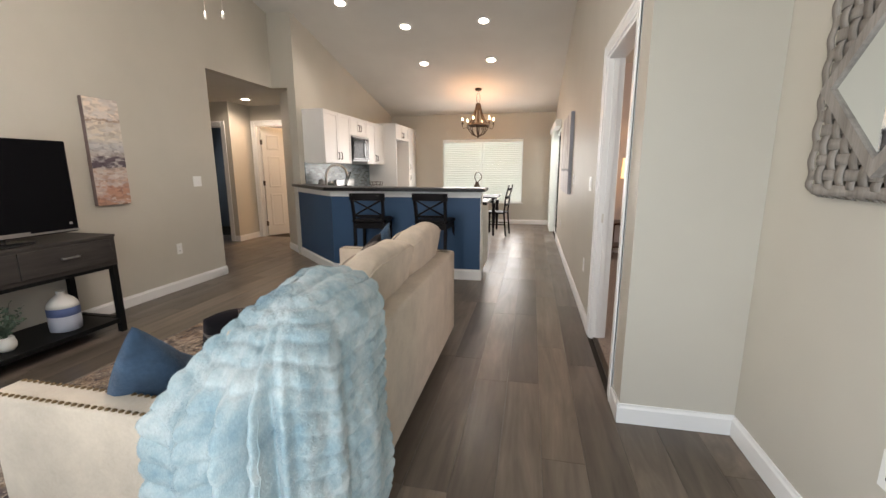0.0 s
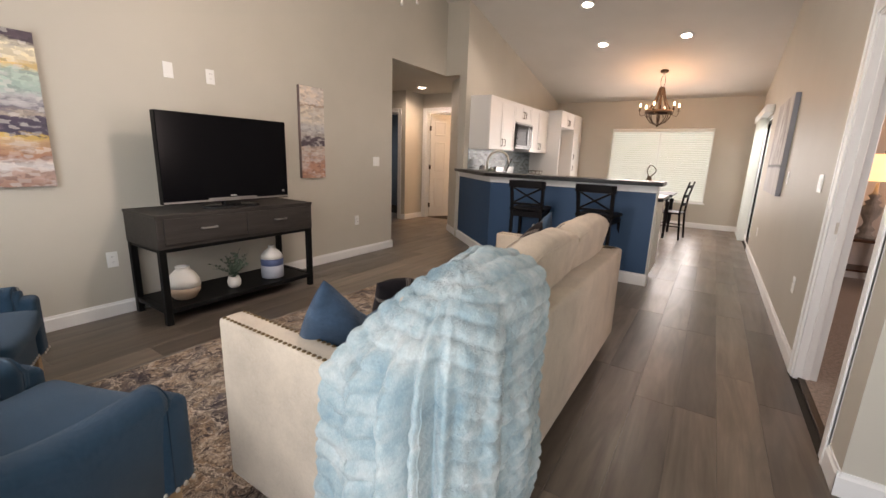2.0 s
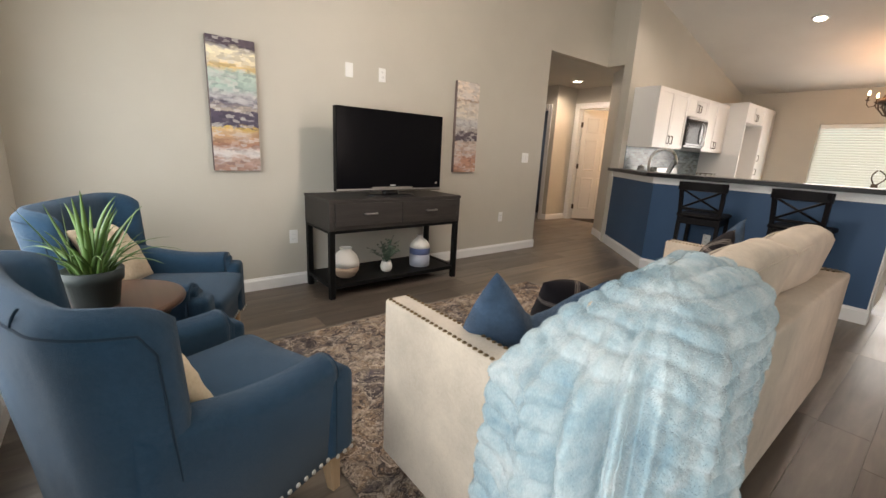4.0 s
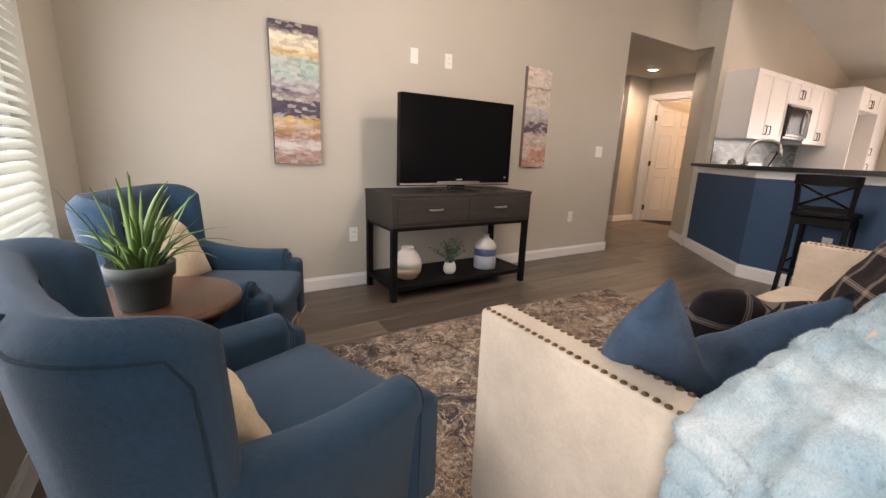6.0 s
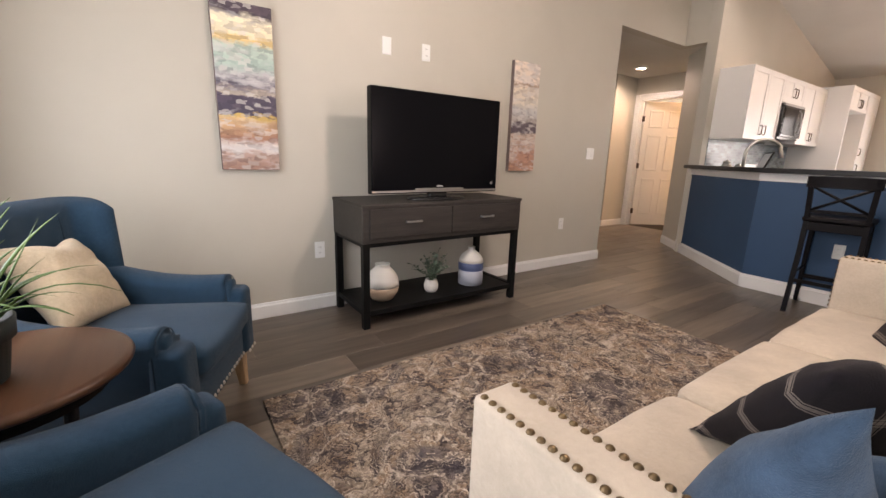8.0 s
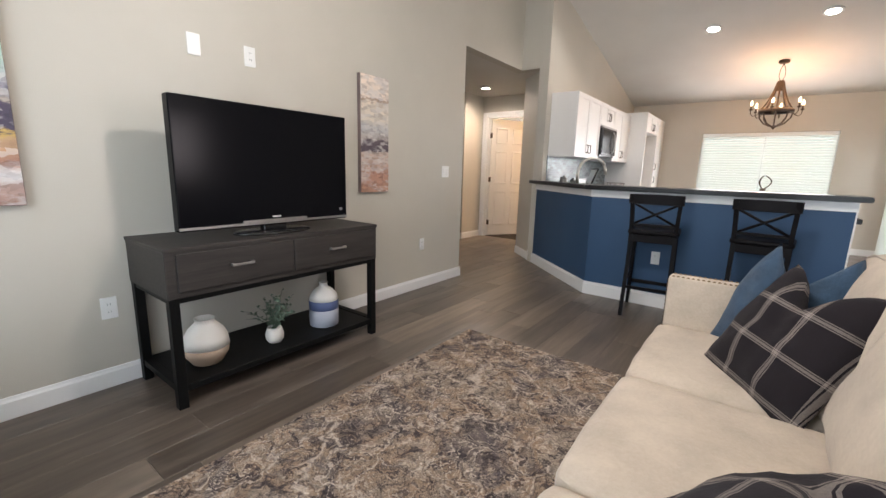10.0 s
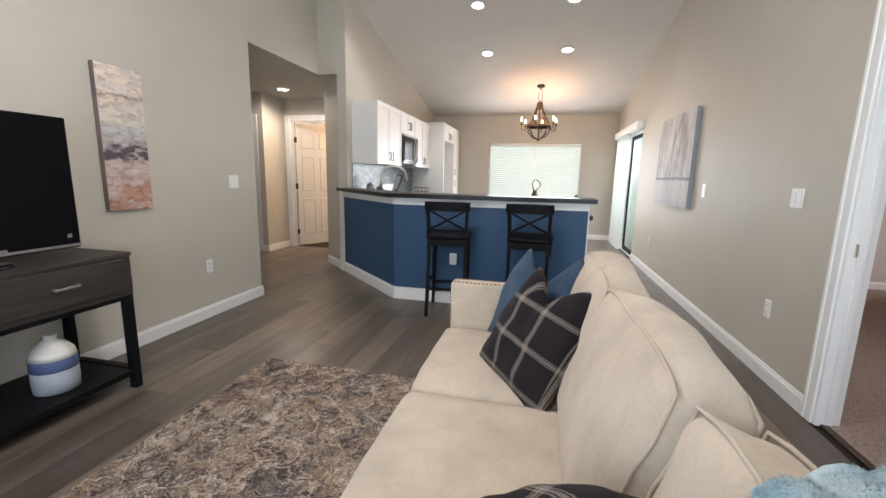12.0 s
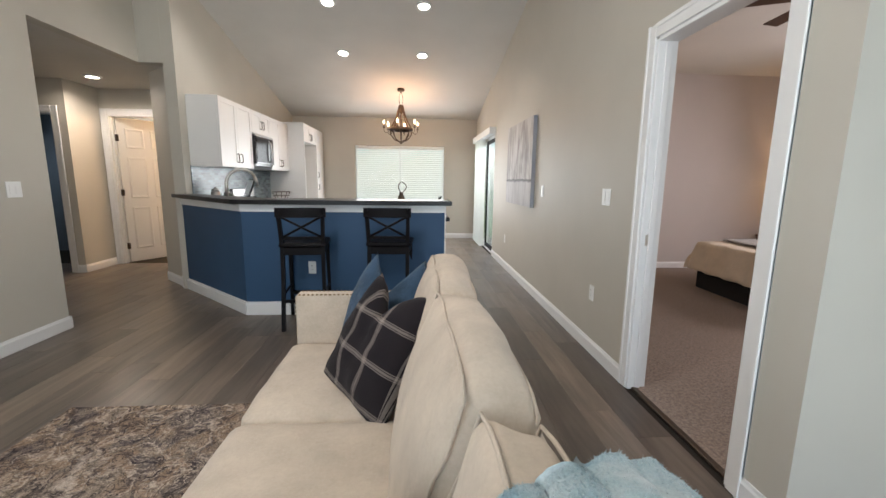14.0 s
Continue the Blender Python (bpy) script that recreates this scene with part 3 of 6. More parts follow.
nt.links.new(tr.outputs[0], mxs.inputs[2])
nt.links.new(mxs.outputs[0], nt.nodes["Material Output"].inputs[0])

TILE, nt, b = mat("glass_mosaic_tile")
v = coords(nt, (1, 1, 1), "Object", (0, radians(90), radians(90)))
br = node(nt, "ShaderNodeTexBrick", Scale=1.0)
br.inputs["Color1"].default_value = (0.24, 0.32, 0.35, 1)
br.inputs["Color2"].default_value = (0.045, 0.065, 0.075, 1)
br.inputs["Mortar"].default_value = (0.25, 0.26, 0.26, 1)
br.inputs["Mortar Size"].default_value = 0.0015
br.inputs["Brick Width"].default_value = 0.11
br.inputs["Row Height"].default_value = 0.03
nt.links.new(v, br.inputs["Vector"])
nt.links.new(br.outputs["Color"], b.inputs["Base Color"])
b.inputs["Roughness"].default_value = 0.28

LEAF = paint("succulent_leaf_green", (0.075, 0.14, 0.035), 0.45, 0.35, 30, 0.1)
LEAF2 = paint("grey_green_leaf", (0.085, 0.125, 0.085), 0.6, 0.3, 30, 0.1)
CERW = paint("matt_white_ceramic", (0.72, 0.69, 0.64), 0.6, 0.06, 60, 0.2)
CERT = paint("bare_tan_clay", (0.42, 0.31, 0.23), 0.8, 0.1, 80, 0.2)
CERB = paint("blue_glaze_band", (0.09, 0.12, 0.24), 0.4, 0.25, 20, 0.1)
CERG = paint("mottled_grey_glaze", (0.36, 0.38, 0.44), 0.45, 0.3, 14, 0.1)
GREYW = woodm("weathered_grey_wood", (0.16, 0.14, 0.125), (0.36, 0.33, 0.30), 0.6, "Z", False, 10.0)
DARKCLOTH = cloth("dark_bed_base", (0.02, 0.018, 0.018), (0.012, 0.011, 0.011))
GREYCLOTH = cloth("grey_folded_throw", (0.38, 0.36, 0.34), (0.28, 0.27, 0.26))
RUSTIC = woodm("rustic_brown_wood", (0.050, 0.033, 0.022), (0.135, 0.092, 0.062), 0.6, "Z", False, 10.0)
PICPAPER = paint("pale_screen", (0.72, 0.74, 0.76), 0.3, 0.02)

# ---- trims, doors, windows ----


def skirting(name, x0, y0, x1, y1, nx, ny, h=0.105, t=0.014):
    """A white skirting board along a wall's foot, with a stepped top edge; nx, ny: the way it faces."""
    d = Vector((x1 - x0, y1 - y0))
    L = d.length
    bm = bmesh.new()
    prism(bm, [(0, 0.001), (t, 0.001), (t, h - 0.022), (t * 0.6, h - 0.012), (t * 0.45, h), (0, h)], 0, L, "x")
    m = Matrix(((d.x / L, nx, 0, x0), (d.y / L, ny, 0, y0), (0, 0, 1, 0), (0, 0, 0, 1)))
    bmesh.ops.transform(bm, matrix=m, verts=bm.verts[:])
    return structure(name, bm, TRIM, "white painted skirting board", "baseboard")


skirting("baseboard_west", XW, YS, XW, 4.457, 1, 0)
skirting("baseboard_west_end", XW - 0.12, 4.457, XW + 0.014, 4.457, 0, 1)
skirting("baseboard_east", XE, 3.345, XE, 7.84, -1, 0)
skirting("baseboard_east_far", XE, 9.63, XE, YN, -1, 0)
skirting("baseboard_east_near", XE, 2.15, XE, 2.345, -1, 0)
skirting("baseboard_return", XE - 0.014, 2.162, 1.506, 2.162, 0, -1)
skirting("baseboard_foyer", 1.506, YS, 1.506, 2.148, -1, 0)
skirting("baseboard_north", -2.2, YN, XE, YN, 0, -1)
skirting("baseboard_south", XW + 0.014, YS, 0.0, YS, 0, 1)
skirting("baseboard_diagonal", *along(1.53), *along(2.06), -NX, -NY)
skirting("baseboard_bar_diagonal", *along(0.0), *along(1.44), -NX, -NY, 0.125, 0.016)
skirting("baseboard_bar_front", -1.897, 4.764, -0.04, 4.764, 0, -1, 0.125, 0.016)
skirting("baseboard_bar_end", -0.056, 4.75, -0.056, 4.885, 1, 0, 0.125, 0.016)
skirting("baseboard_bar_post", *along(1.425, -0.016), *along(1.53, -0.016), -NX, -NY, 0.14, 0.012)
skirting("baseboard_hall_corner", -4.67, 6.57, -4.67, 7.15, 1, 0)
skirting("baseboard_hall_side", -4.84 + 0.08, 6.58, -4.656, 6.58, 0, -1)
skirting("baseboard_hall_south", -6.6, 4.457, XW - 0.12, 4.457, 0, 1)
skirting("baseboard_bedroom_north", 1.09, 6.74, 5.28, 6.74, 0, -1)
skirting("baseboard_bedroom_east", 5.28, 2.28, 5.28, 6.74, -1, 0)


def casing(name, a0, a1, top, face, axis, out, jamb, w=0.078, t=0.018, stop=None):
    """A door's white casing round an opening, with its jamb lining. axis: across the wall; face: the wall's face; out: the way it faces; jamb: the wall's depth."""
    bm = bmesh.new()

    def put(p, q, z0, z1, d0, d1):
        lo, hi = sorted((face + out * d0, face + out * d1))
        if axis == "x":
            cuboid(bm, lo, hi, p, q, z0, z1, 0.003)
        else:
            cuboid(bm, p, q, lo, hi, z0, z1, 0.003)

    for p, q in ((a0 - w, a0 - 0.004), (a1 + 0.004, a1 + w)):
        put(p, q, 0.0, top + w, 0, t * 0.7)
        e = (p, p + 0.022) if p < a0 else (q - 0.022, q)
        put(*e, 0.0, top + w + 0.002, 0.001, t)
    put(a0 - 0.002, a1 + 0.002, top + 0.004, top + w, 0, t * 0.7)
    put(a0 - 0.002, a1 + 0.002, top + w - 0.022, top + w + 0.002, 0.001, t)
    put(a0 - 0.012, a0 + 0.016, 0, top, -jamb, 0.002)
    put(a1 - 0.016, a1 + 0.012, 0, top, -jamb, 0.002)
    put(a0 + 0.016, a1 - 0.016, top - 0.016, top + 0.012, -jamb, 0.002)
    m = jamb * 0.5
    put(a0 + 0.016, a0 + 0.028, 0, top - 0.016, -m - 0.018, -m + 0.018)
    put(a1 - 0.028, a1 - 0.016, 0, top - 0.016, -m - 0.018, -m + 0.018)
    return structure(name, bm, TRIM, "white painted door casing", "door frame")


door1 = casing("door_1", 2.42, 3.26, 2.035, XE, "x", -1, 0.11)
part("strike_plate", box(1.005, 1.045, 3.236, 3.2445, 0.90, 0.965, 0.001), NICKEL, door1, "nickel strike plate")
casing("door_2", -4.585, -3.79, 2.10, 7.15, "y", -1, 0.12)
casing("door_3", -5.64, -4.84, 2.04, 6.58, "y", -1, 0.12)

# six-panel door, swung open into the room behind the hall
leaf = thing("hall_door", (-4.563, 7.255, 0), 58, "white six-panel door standing open, dark hinges and knob", "door")
bm = box(0, 0.765, -0.035, 0, 0.012, 2.08, 0.002)
part("door_slab", bm, DOORP, leaf)
for cx in (0.215, 0.55):
    for z0, z1 in ((0.20, 0.82), (0.95, 1.54), (1.66, 1.94)):
        bm = bmesh.new()
        w = 0.125
        for s, y in ((1, 0.0), (-1, -0.035)):
            # sunk border and raised field
            q = [(cx - w, z0), (cx + w, z0), (cx + w, z1), (cx - w, z1)]
            for a, d0, bb, d1 in ((0.0, 0.001, 0.014, 0.011), (0.014, 0.011, 0.04, 0.003)):
                o = [bm.verts.new((px + (a if px < cx else -a), y + s * d0, pz + (a if pz == z0 else -a))) for px, pz in q]
                i_ = [bm.verts.new((px + (bb if px < cx else -bb), y + s * d1, pz + (bb if pz == z0 else -bb))) for px, pz in q]
                for k in range(4):
                    bm.faces.new((o[k], o[(k + 1) % 4], i_[(k + 1) % 4], i_[k]))
            bm.faces.new([bm.verts.new((px + (0.04 if px < cx else -0.04), y + s * 0.003, pz + (0.04 if pz == z0 else -0.04))) for px, pz in q])
        part("panel", bm, DOORP, leaf)
for z in (0.25, 1.03, 1.80):
    part("hinge", box(-0.014, 0.012, -0.046, 0.004, z - 0.045, z + 0.045, 0.002), BRONZE, leaf, "dark bronze hinge")
bm = lathe(bmesh.new(), [(0.0, 0), (0.026, 0), (0.026, 0.006), (0.010, 0.012), (0.010, 0.032), (0.024, 0.040), (0.026, 0.055), (0.016, 0.066), (0.0, 0.068)], 16)
bmesh.ops.transform(bm, matrix=pose(0.705, -0.035, 0.95, 90, 0, 0), verts=bm.verts[:])
part("knob", bm, BRONZE, leaf, "dark bronze door knob", True)


def window(name, x0, x1, z0, z1, y_in, y_out, out, label):
    """A double window: white frame, sill, two panes, and a slatted blind over each half."""
    bm = bmesh.new()
    ym = y_in + out * 0.08
    lo, hi = sorted((ym, ym + out * 0.04))
    for a, b_, c, d in ((x0, x0 + 0.04, z0, z1), (x1 - 0.04, x1, z0, z1), (x0 + 0.04, x1 - 0.04, z0, z0 + 0.04), (x0 + 0.04, x1 - 0.04, z1 - 0.04, z1),
                        ((x0 + x1) / 2 - 0.035, (x0 + x1) / 2 + 0.035, z0 + 0.04, z1 - 0.04)):
        cuboid(bm, a, b_, lo, hi, c, d, 0.003)
    w = structure(name, bm, TRIM, label, "window")
    mid = (z0 + z1) / 2
    for a, b_ in ((x0 + 0.04, (x0 + x1) / 2 - 0.035), ((x0 + x1) / 2 + 0.035, x1 - 0.04)):
        g = part("pane", box(a, b_, ym + out * 0.018, ym + out * 0.022, z0 + 0.04, z1 - 0.04), GLASS, w)
        g.visible_shadow = False
        part("meeting_rail", box(a, b_, min(ym, ym + out * 0.03), max(ym, ym + out * 0.03), mid - 0.02, mid + 0.02, 0.002), TRIM, w)
    s0, s1 = sorted((y_in - out * 0.03, y_in + out * 0.08))
    part("window_sill", box(x0 - 0.03, x1 + 0.03, s0, s1, z0 - 0.022, z0 + 0.003, 0.004), TRIM, w)
    return w


def blind(x0, x1, z0, z1, y, tilt, label, group):
    e = thing("window_blind", ((x0 + x1) / 2, y, z0), 0, label, "blind", group)
    W = x1 - x0
    part("headrail", box(-W / 2, W / 2, -0.03, 0.03, z1 - z0 - 0.06, z1 - z0, 0.004), BLIND, e)
    part("bottom_rail", box(-W / 2, W / 2, -0.025, 0.025, 0.004, 0.022, 0.004), BLIND, e)
    bm = bmesh.new()
    n = 5
    rows = [[bm.verts.new((s * W / 2, -0.025 + 0.05 * i / (n - 1), 0.004 * (1 - (2 * i / (n - 1) - 1) ** 2) + dz)) for i in range(n)] for dz in (0, 0.0025) for s in (-1, 1)]
    for i in range(n - 1):
        bm.faces.new((rows[0][i], rows[1][i], rows[1][i + 1], rows[0][i + 1]))
        bm.faces.new((rows[2][i], rows[3][i], rows[3][i + 1], rows[2][i + 1]))
        bm.faces.new((rows[0][i], rows[0][i + 1], rows[2][i + 1], rows[2][i]))
        bm.faces.new((rows[1][i], rows[1][i + 1], rows[3][i + 1], rows[3][i]))
    bm.faces.new((rows[0][0], rows[1][0], rows[3][0], rows[2][0]))
    bm.faces.new((rows[0][-1], rows[1][-1], rows[3][-1], rows[2][-1]))
    first = part("slat", bm, SLAT, e)
    z = 0.04
    rnd = random.Random(int(x0 * 100))
    first.matrix_basis = pose(0, 0, z, tilt, 0, 0)
    z += 0.043
    while z < z1 - z0 - 0.07:
        o = new("slat", first.data)
        o.parent = e
        o.matrix_basis = pose(0, 0, z, tilt + rnd.uniform(-0.5, 0.5), rnd.uniform(-0.05, 0.05), 0)
        z += 0.043
    for s in (-0.3, 0.3):
        bm = tube(bmesh.new(), [(s * W, -0.027, 0.01), (s * W, -0.027, z1 - z0 - 0.03)], 0.0015, 5)
        part("ladder_cord", bm, BLIND, e)
    return e


window("window_1", -1.60, 0.29, 0.5, 1.97, YN, YN + 0.12, 1, "white double window in the dining wall")
blind(-1.585, -0.66, 0.51, 1.965, YN + 0.035, 50, "closed white slatted blind glowing with daylight", "window blinds")
blind(-0.65, 0.275, 0.51, 1.965, YN + 0.035, 50, "closed white slatted blind glowing with daylight", "window blinds")
window("window_2", -2.58, -0.78, 0.5, 2.0, YS, YS - 0.12, -1, "white double window in the front wall")
blind(-2.565, -1.685, 0.51, 1.995, YS - 0.035, -40, "white slatted blind with daylight behind it", "window blinds")
blind(-1.675, -0.795, 0.51, 1.995, YS - 0.035, -40, "white slatted blind with daylight behind it", "window blinds")

# sliding glass door
bm = bmesh.new()
for y0, y1, z0, z1 in ((7.85, 7.90, 0, 2.03), (9.57, 9.62, 0, 2.03), (7.90, 9.57, 1.98, 2.03), (7.90, 9.57, 0.0, 0.03)):
    cuboid(bm, XE + 0.02, XE + 0.10, y0, y1, z0, z1, 0.003)
sl = structure("sliding_door", bm, TRIM, "white framed sliding glass door to the garden", "door")
for i, (y0, y1, x) in enumerate(((7.90, 8.78, XE + 0.03), (8.70, 9.57, XE + 0.065))):
    bm = bmesh.new()
    for a, b_, c, d in ((y0, y0 + 0.05, 0.03, 1.98), (y1 - 0.05, y1, 0.03, 1.98), (y0 + 0.05, y1 - 0.05, 0.03, 0.10), (y0 + 0.05, y1 - 0.05, 1.92, 1.98)):
        cuboid(bm, x, x + 0.03, a, b_, c, d, 0.002)
    f = part("sash", bm, BLACKM if i == 0 else TRIM, sl)
    g = part("pane", box(x + 0.013, x + 0.017, y0 + 0.05, y1 - 0.05, 0.10, 1.92), GLASS, sl)
    g.visible_shadow = False
vb = thing("vertical_blind", (XE - 0.05, 9.2, 0), 0, "white vertical blind drawn open beside the glass door", "blind")
part("valance", box(-0.06, 0.045, -1.42, 0.55, 2.02, 2.13, 0.006), BLIND, vb)
for i in range(16):
    bm = box(-0.045, 0.045, -0.001, 0.001, 0.03, 2.02)
    o = part("vane", bm, SLAT, vb)
    o.matrix_basis = pose(0, -0.52 + i * 0.055, 0, 0, 0, 12 + (i % 3) * 4)

# wall plates


def plate(name, place, rz, w, h, label, category, toggles=1, outlet=False):
    e = thing(name, place, rz, label, category, "wall plates")
    part("cover", box(-w / 2, w / 2, -0.006, 0, -h / 2, h / 2, 0.002), PLATE, e)
    for i in range(toggles):
        x = (i - (toggles - 1) / 2) * 0.046
        if outlet:
            for z in (-0.02, 0.02):
                bm = box(x - 0.017, x + 0.017, -0.0085, -0.006, z - 0.014, z + 0.014, 0.002)
                s = part("socket", bm, PLATE, e)
                for dx in (-0.006, 0.006):
                    part("slot", box(x + dx - 0.001, x + dx + 0.001, -0.0092, -0.0085, z - 0.004, z + 0.005), BLACKM, s)
        else:
            part("rocker", box(x - 0.017, x + 0.017, -0.0095, -0.006, -0.034, 0.034, 0.002), PLATE, e)
    return e


plate("light_switch", (XW, 4.15, 1.16), 90, 0.118, 0.115, "white double rocker switch plate on the wall", "switch", 2)
plate("wall_outlet", (XW, 3.795, 0.447), 90, 0.07, 0.115, "white wall outlet above the skirting", "outlet", 1, True)
plate("wall_outlet", (XW, 1.288, 0.428), 90, 0.07, 0.115, "white wall outlet beside the console", "outlet", 1, True)
plate("cable_plate", (XW, 1.805, 1.825), 90, 0.07, 0.115, "white cable plate above the television", "wall plate", 0)
plate("wall_outlet", (XW, 2.125, 1.827), 90, 0.07, 0.115, "white wall outlet above the television", "outlet", 1, True)
plate("light_switch", (XE, 3.72, 1.163), -90, 0.118, 0.115, "white double rocker switch plate by the bedroom door", "switch", 2)
plate("light_switch", (XE, 5.16, 1.165), -90, 0.07, 0.115, "white single switch plate beside the painting", "switch", 1)
plate("wall_outlet", (XE, 3.84, 0.45), -90, 0.07, 0.115, "white wall outlet above the skirting", "outlet", 1, True)
plate("wall_outlet", (XE, 6.85, 0.43), -90, 0.07, 0.115, "white wall outlet near the sliding door", "outlet", 1, True)
plate("wall_outlet", (-1.285, 4.764, 0.45), 0, 0.07, 0.115, "white wall outlet on the navy bar wall", "outlet", 1, True)
plate("wall_outlet", (1.506, 1.33, 0.45), -90, 0.07, 0.115, "white wall outlet in the entrance", "outlet", 1, True)

# recessed lamps
for x, y in ((-1.38, 7.41), (-0.23, 7.41), (-1.365, 6.28), (-0.23, 6.28), (-2.06, 5.63)):
    z = roof_z(y)
    e = thing("recessed_light", (x, y, z), 0, "lit round white recessed ceiling lamp", "ceiling light", "recessed lights")
    e.matrix_world = pose(x, y, z, -math.degrees(math.atan(SLOPE)), 0, 0)
    part("trim_ring", lathe(bmesh.new(), [(0.064, -0.012), (0.068, -0.018), (0.094, -0.010), (0.097, 0.0), (0.064, 0.0)], 32), TRIM, e, "", True)
    part("lens", lathe(bmesh.new(), [(0.0, -0.014), (0.064, -0.012), (0.064, 0.0), (0.0, 0.0)], 24), CANL, e, "glowing lens")
    sp = bpy.data.lights.new("recessed_lamp", "SPOT")
    sp.energy, sp.color, sp.spot_size, sp.spot_blend, sp.shadow_soft_size = 36, (1.0, 0.93, 0.83), radians(130), 0.6, 0.05
    o = new("recessed_lamp", sp)
    o.location = (x, y, z - 0.04)
e = thing("recessed_light", (-4.19, 6.42, 2.443), 0, "lit round white recessed hall lamp", "ceiling light", "recessed lights")
part("trim_ring", lathe(bmesh.new(), [(0.064, -0.012), (0.068, -0.018), (0.094, -0.010), (0.097, 0.0), (0.064, 0.0)], 32), TRIM, e, "", True)
part("lens", lathe(bmesh.new(), [(0.0, -0.014), (0.064, -0.012), (0.064, 0.0), (0.0, 0.0)], 24), CANL, e, "glowing lens")
hl = bpy.data.lights.new("hall_lamp", "SPOT")
hl.energy, hl.color, hl.spot_size, hl.spot_blend, hl.shadow_soft_size = 38, (1.0, 0.84, 0.66), radians(165), 0.4, 0.05
new("hall_lamp", hl).location = (-4.19, 6.42, 2.41)
# unseen warm lamp without a fixture, added to light the open hall door
point_lamp("back_room_lamp", (-3.7, 8.6, 2.2), 105, (1.0, 0.66, 0.38))

# bar wall and worktop
bm = bmesh.new()
bt = 0.12
k = math.tan(math.radians(21.6)) * bt
prism(bm, [along(0), along(1.44), along(1.44, bt), (P0[0] + k, P0[1] + bt), (-0.06, P0[1] + bt), (-0.06, P0[1])], 0, 1.035, "z")
bar = structure("bar_wall", bm, NAVY, "navy painted breakfast bar wall", "wall")
bm = bmesh.new()
prism(bm, [along(0, -0.012), along(1.44, -0.012), along(1.44, 0), along(0, 0), (-0.06, P0[1]), (-0.06, P0[1] - 0.012)][::1], 0.965, 1.034, "z")
part("apron", bm, TRIM, bar, "pale grey apron board")
part("end_board", box(-0.059, -0.05, P0[1] - 0.004, P0[1] + bt + 0.01, 0.0, 1.034), TRIM, bar, "white end board")
bm = bmesh.new()
prism(bm, [along(1.445, -0.015), along(1.53, -0.015), along(1.53, 0.0), along(1.445, 0.0)], 0, 1.034, "z")
part("end_post", bm, TRIM, bar, "pale grey end post")
bm = bmesh.new()
ov = 0.11
k2 = math.tan(math.radians(21.6)) * ov
prism(bm, [(P0[0] - k2, P0[1] - ov), along(1.585, -ov + 0.07), along(1.60, -0.001), along(1.445, -0.001), along(1.445, 0.16), (P0[0] + 0.1, P0[1] + 0.27), (0.0, P0[1] + 0.27), (0.0, P0[1] - ov)], 1.036, 1.076, "z")
bmesh.ops.bevel(bm, geom=[e_ for e_ in bm.edges], offset=0.006, segments=2, affect="EDGES")
tagged(link_mesh("bar_worktop", bm, GRAN), "polished dark granite breakfast bar top", "worktop")
# lower kitchen side behind the bar
lc = thing("base_cabinet", (-0.6, 5.15, 0), 0, "white base cabinets behind the bar wall", "cabinet")
part("body", box(-1.2, 0.56, -0.26, 0.33, 0.1, 0.87, 0.003), CAB, lc)
part("plinth", box(-1.2, 0.5, -0.26, 0.27, 0.0, 0.1), CAB, lc)
tagged(link_mesh("worktop", box(-1.9, 0.0, 4.89, 5.52, 0.872, 0.91, 0.005), GRAN), "dark granite kitchen worktop behind the bar", "worktop")
tagged(link_mesh("worktop", box(-2.855, -2.22, 5.98, 8.39, 0.872, 0.91, 0.005), GRAN), "dark granite worktop along the kitchen wall", "worktop")
bc = thing("base_cabinet", (-2.55, 7.2, 0), 0, "white base cabinets along the kitchen wall", "cabinet")
part("body", box(-0.305, 0.28, -1.2, 1.18, 0.1, 0.87, 0.003), CAB, bc)
part("plinth", box(-0.305, 0.22, -1.2, 1.18, 0.0, 0.1), CAB, bc)
structure("backsplash", box(-2.859, -2.851, 5.85, 8.4, 0.912, 1.398), TILE, "glass mosaic backsplash in grey and silver", "tiles")


def pull(parent, place, vertical=True):
    bm = bmesh.new()
    L = 0.05
    pts = [(0, 0, -L), (0.02, 0, -L), (0.026, 0, -L + 0.008), (0.026, 0, L - 0.008), (0.02, 0, L), (0, 0, L)]
    if not vertical:
        pts = [(x, z, y) for x, y, z in pts]
    tube(bm, pts, 0.006, 6)
    o = part("handle", bm, BRONZE, parent, "dark metal bar handle", True)
    o.location = place
    return o


def shaker_door(parent, x, y0, y1, z0, z1, handle=None):
    bm = box(x, x + 0.012, y0 + 0.002, y1 - 0.002, z0 + 0.002, z1 - 0.002)
    for a, b_, c, d in ((y0 + 0.002, y0 + 0.06, z0 + 0.002, z1 - 0.002), (y1 - 0.06, y1 - 0.002, z0 + 0.002, z1 - 0.002), (y0 + 0.06, y1 - 0.06, z0 + 0.002, z0 + 0.06), (y0 + 0.06, y1 - 0.06, z1 - 0.06, z1 - 0.002)):
        cuboid(bm, x + 0.012, x + 0.02, a, b_, c, d, 0.0015)
    d = part("door", bm, CAB, parent)
    if handle:
        pull(d, (x + 0.02, *handle))
    return d


def wall_cabinet(y0, y1, z0, z1, depth, doors, label):
    e = thing("wall_cabinet", (-2.858, 0, 0), 0, label, "cabinet", "kitchen wall cabinets")
    part("body", box(0, depth - 0.02, y0, y1, z0, z1, 0.002), CAB, e)
    for a, b_, h in doors:
        shaker_door(e, depth - 0.019, a, b_, z0, z1, h)
    return e


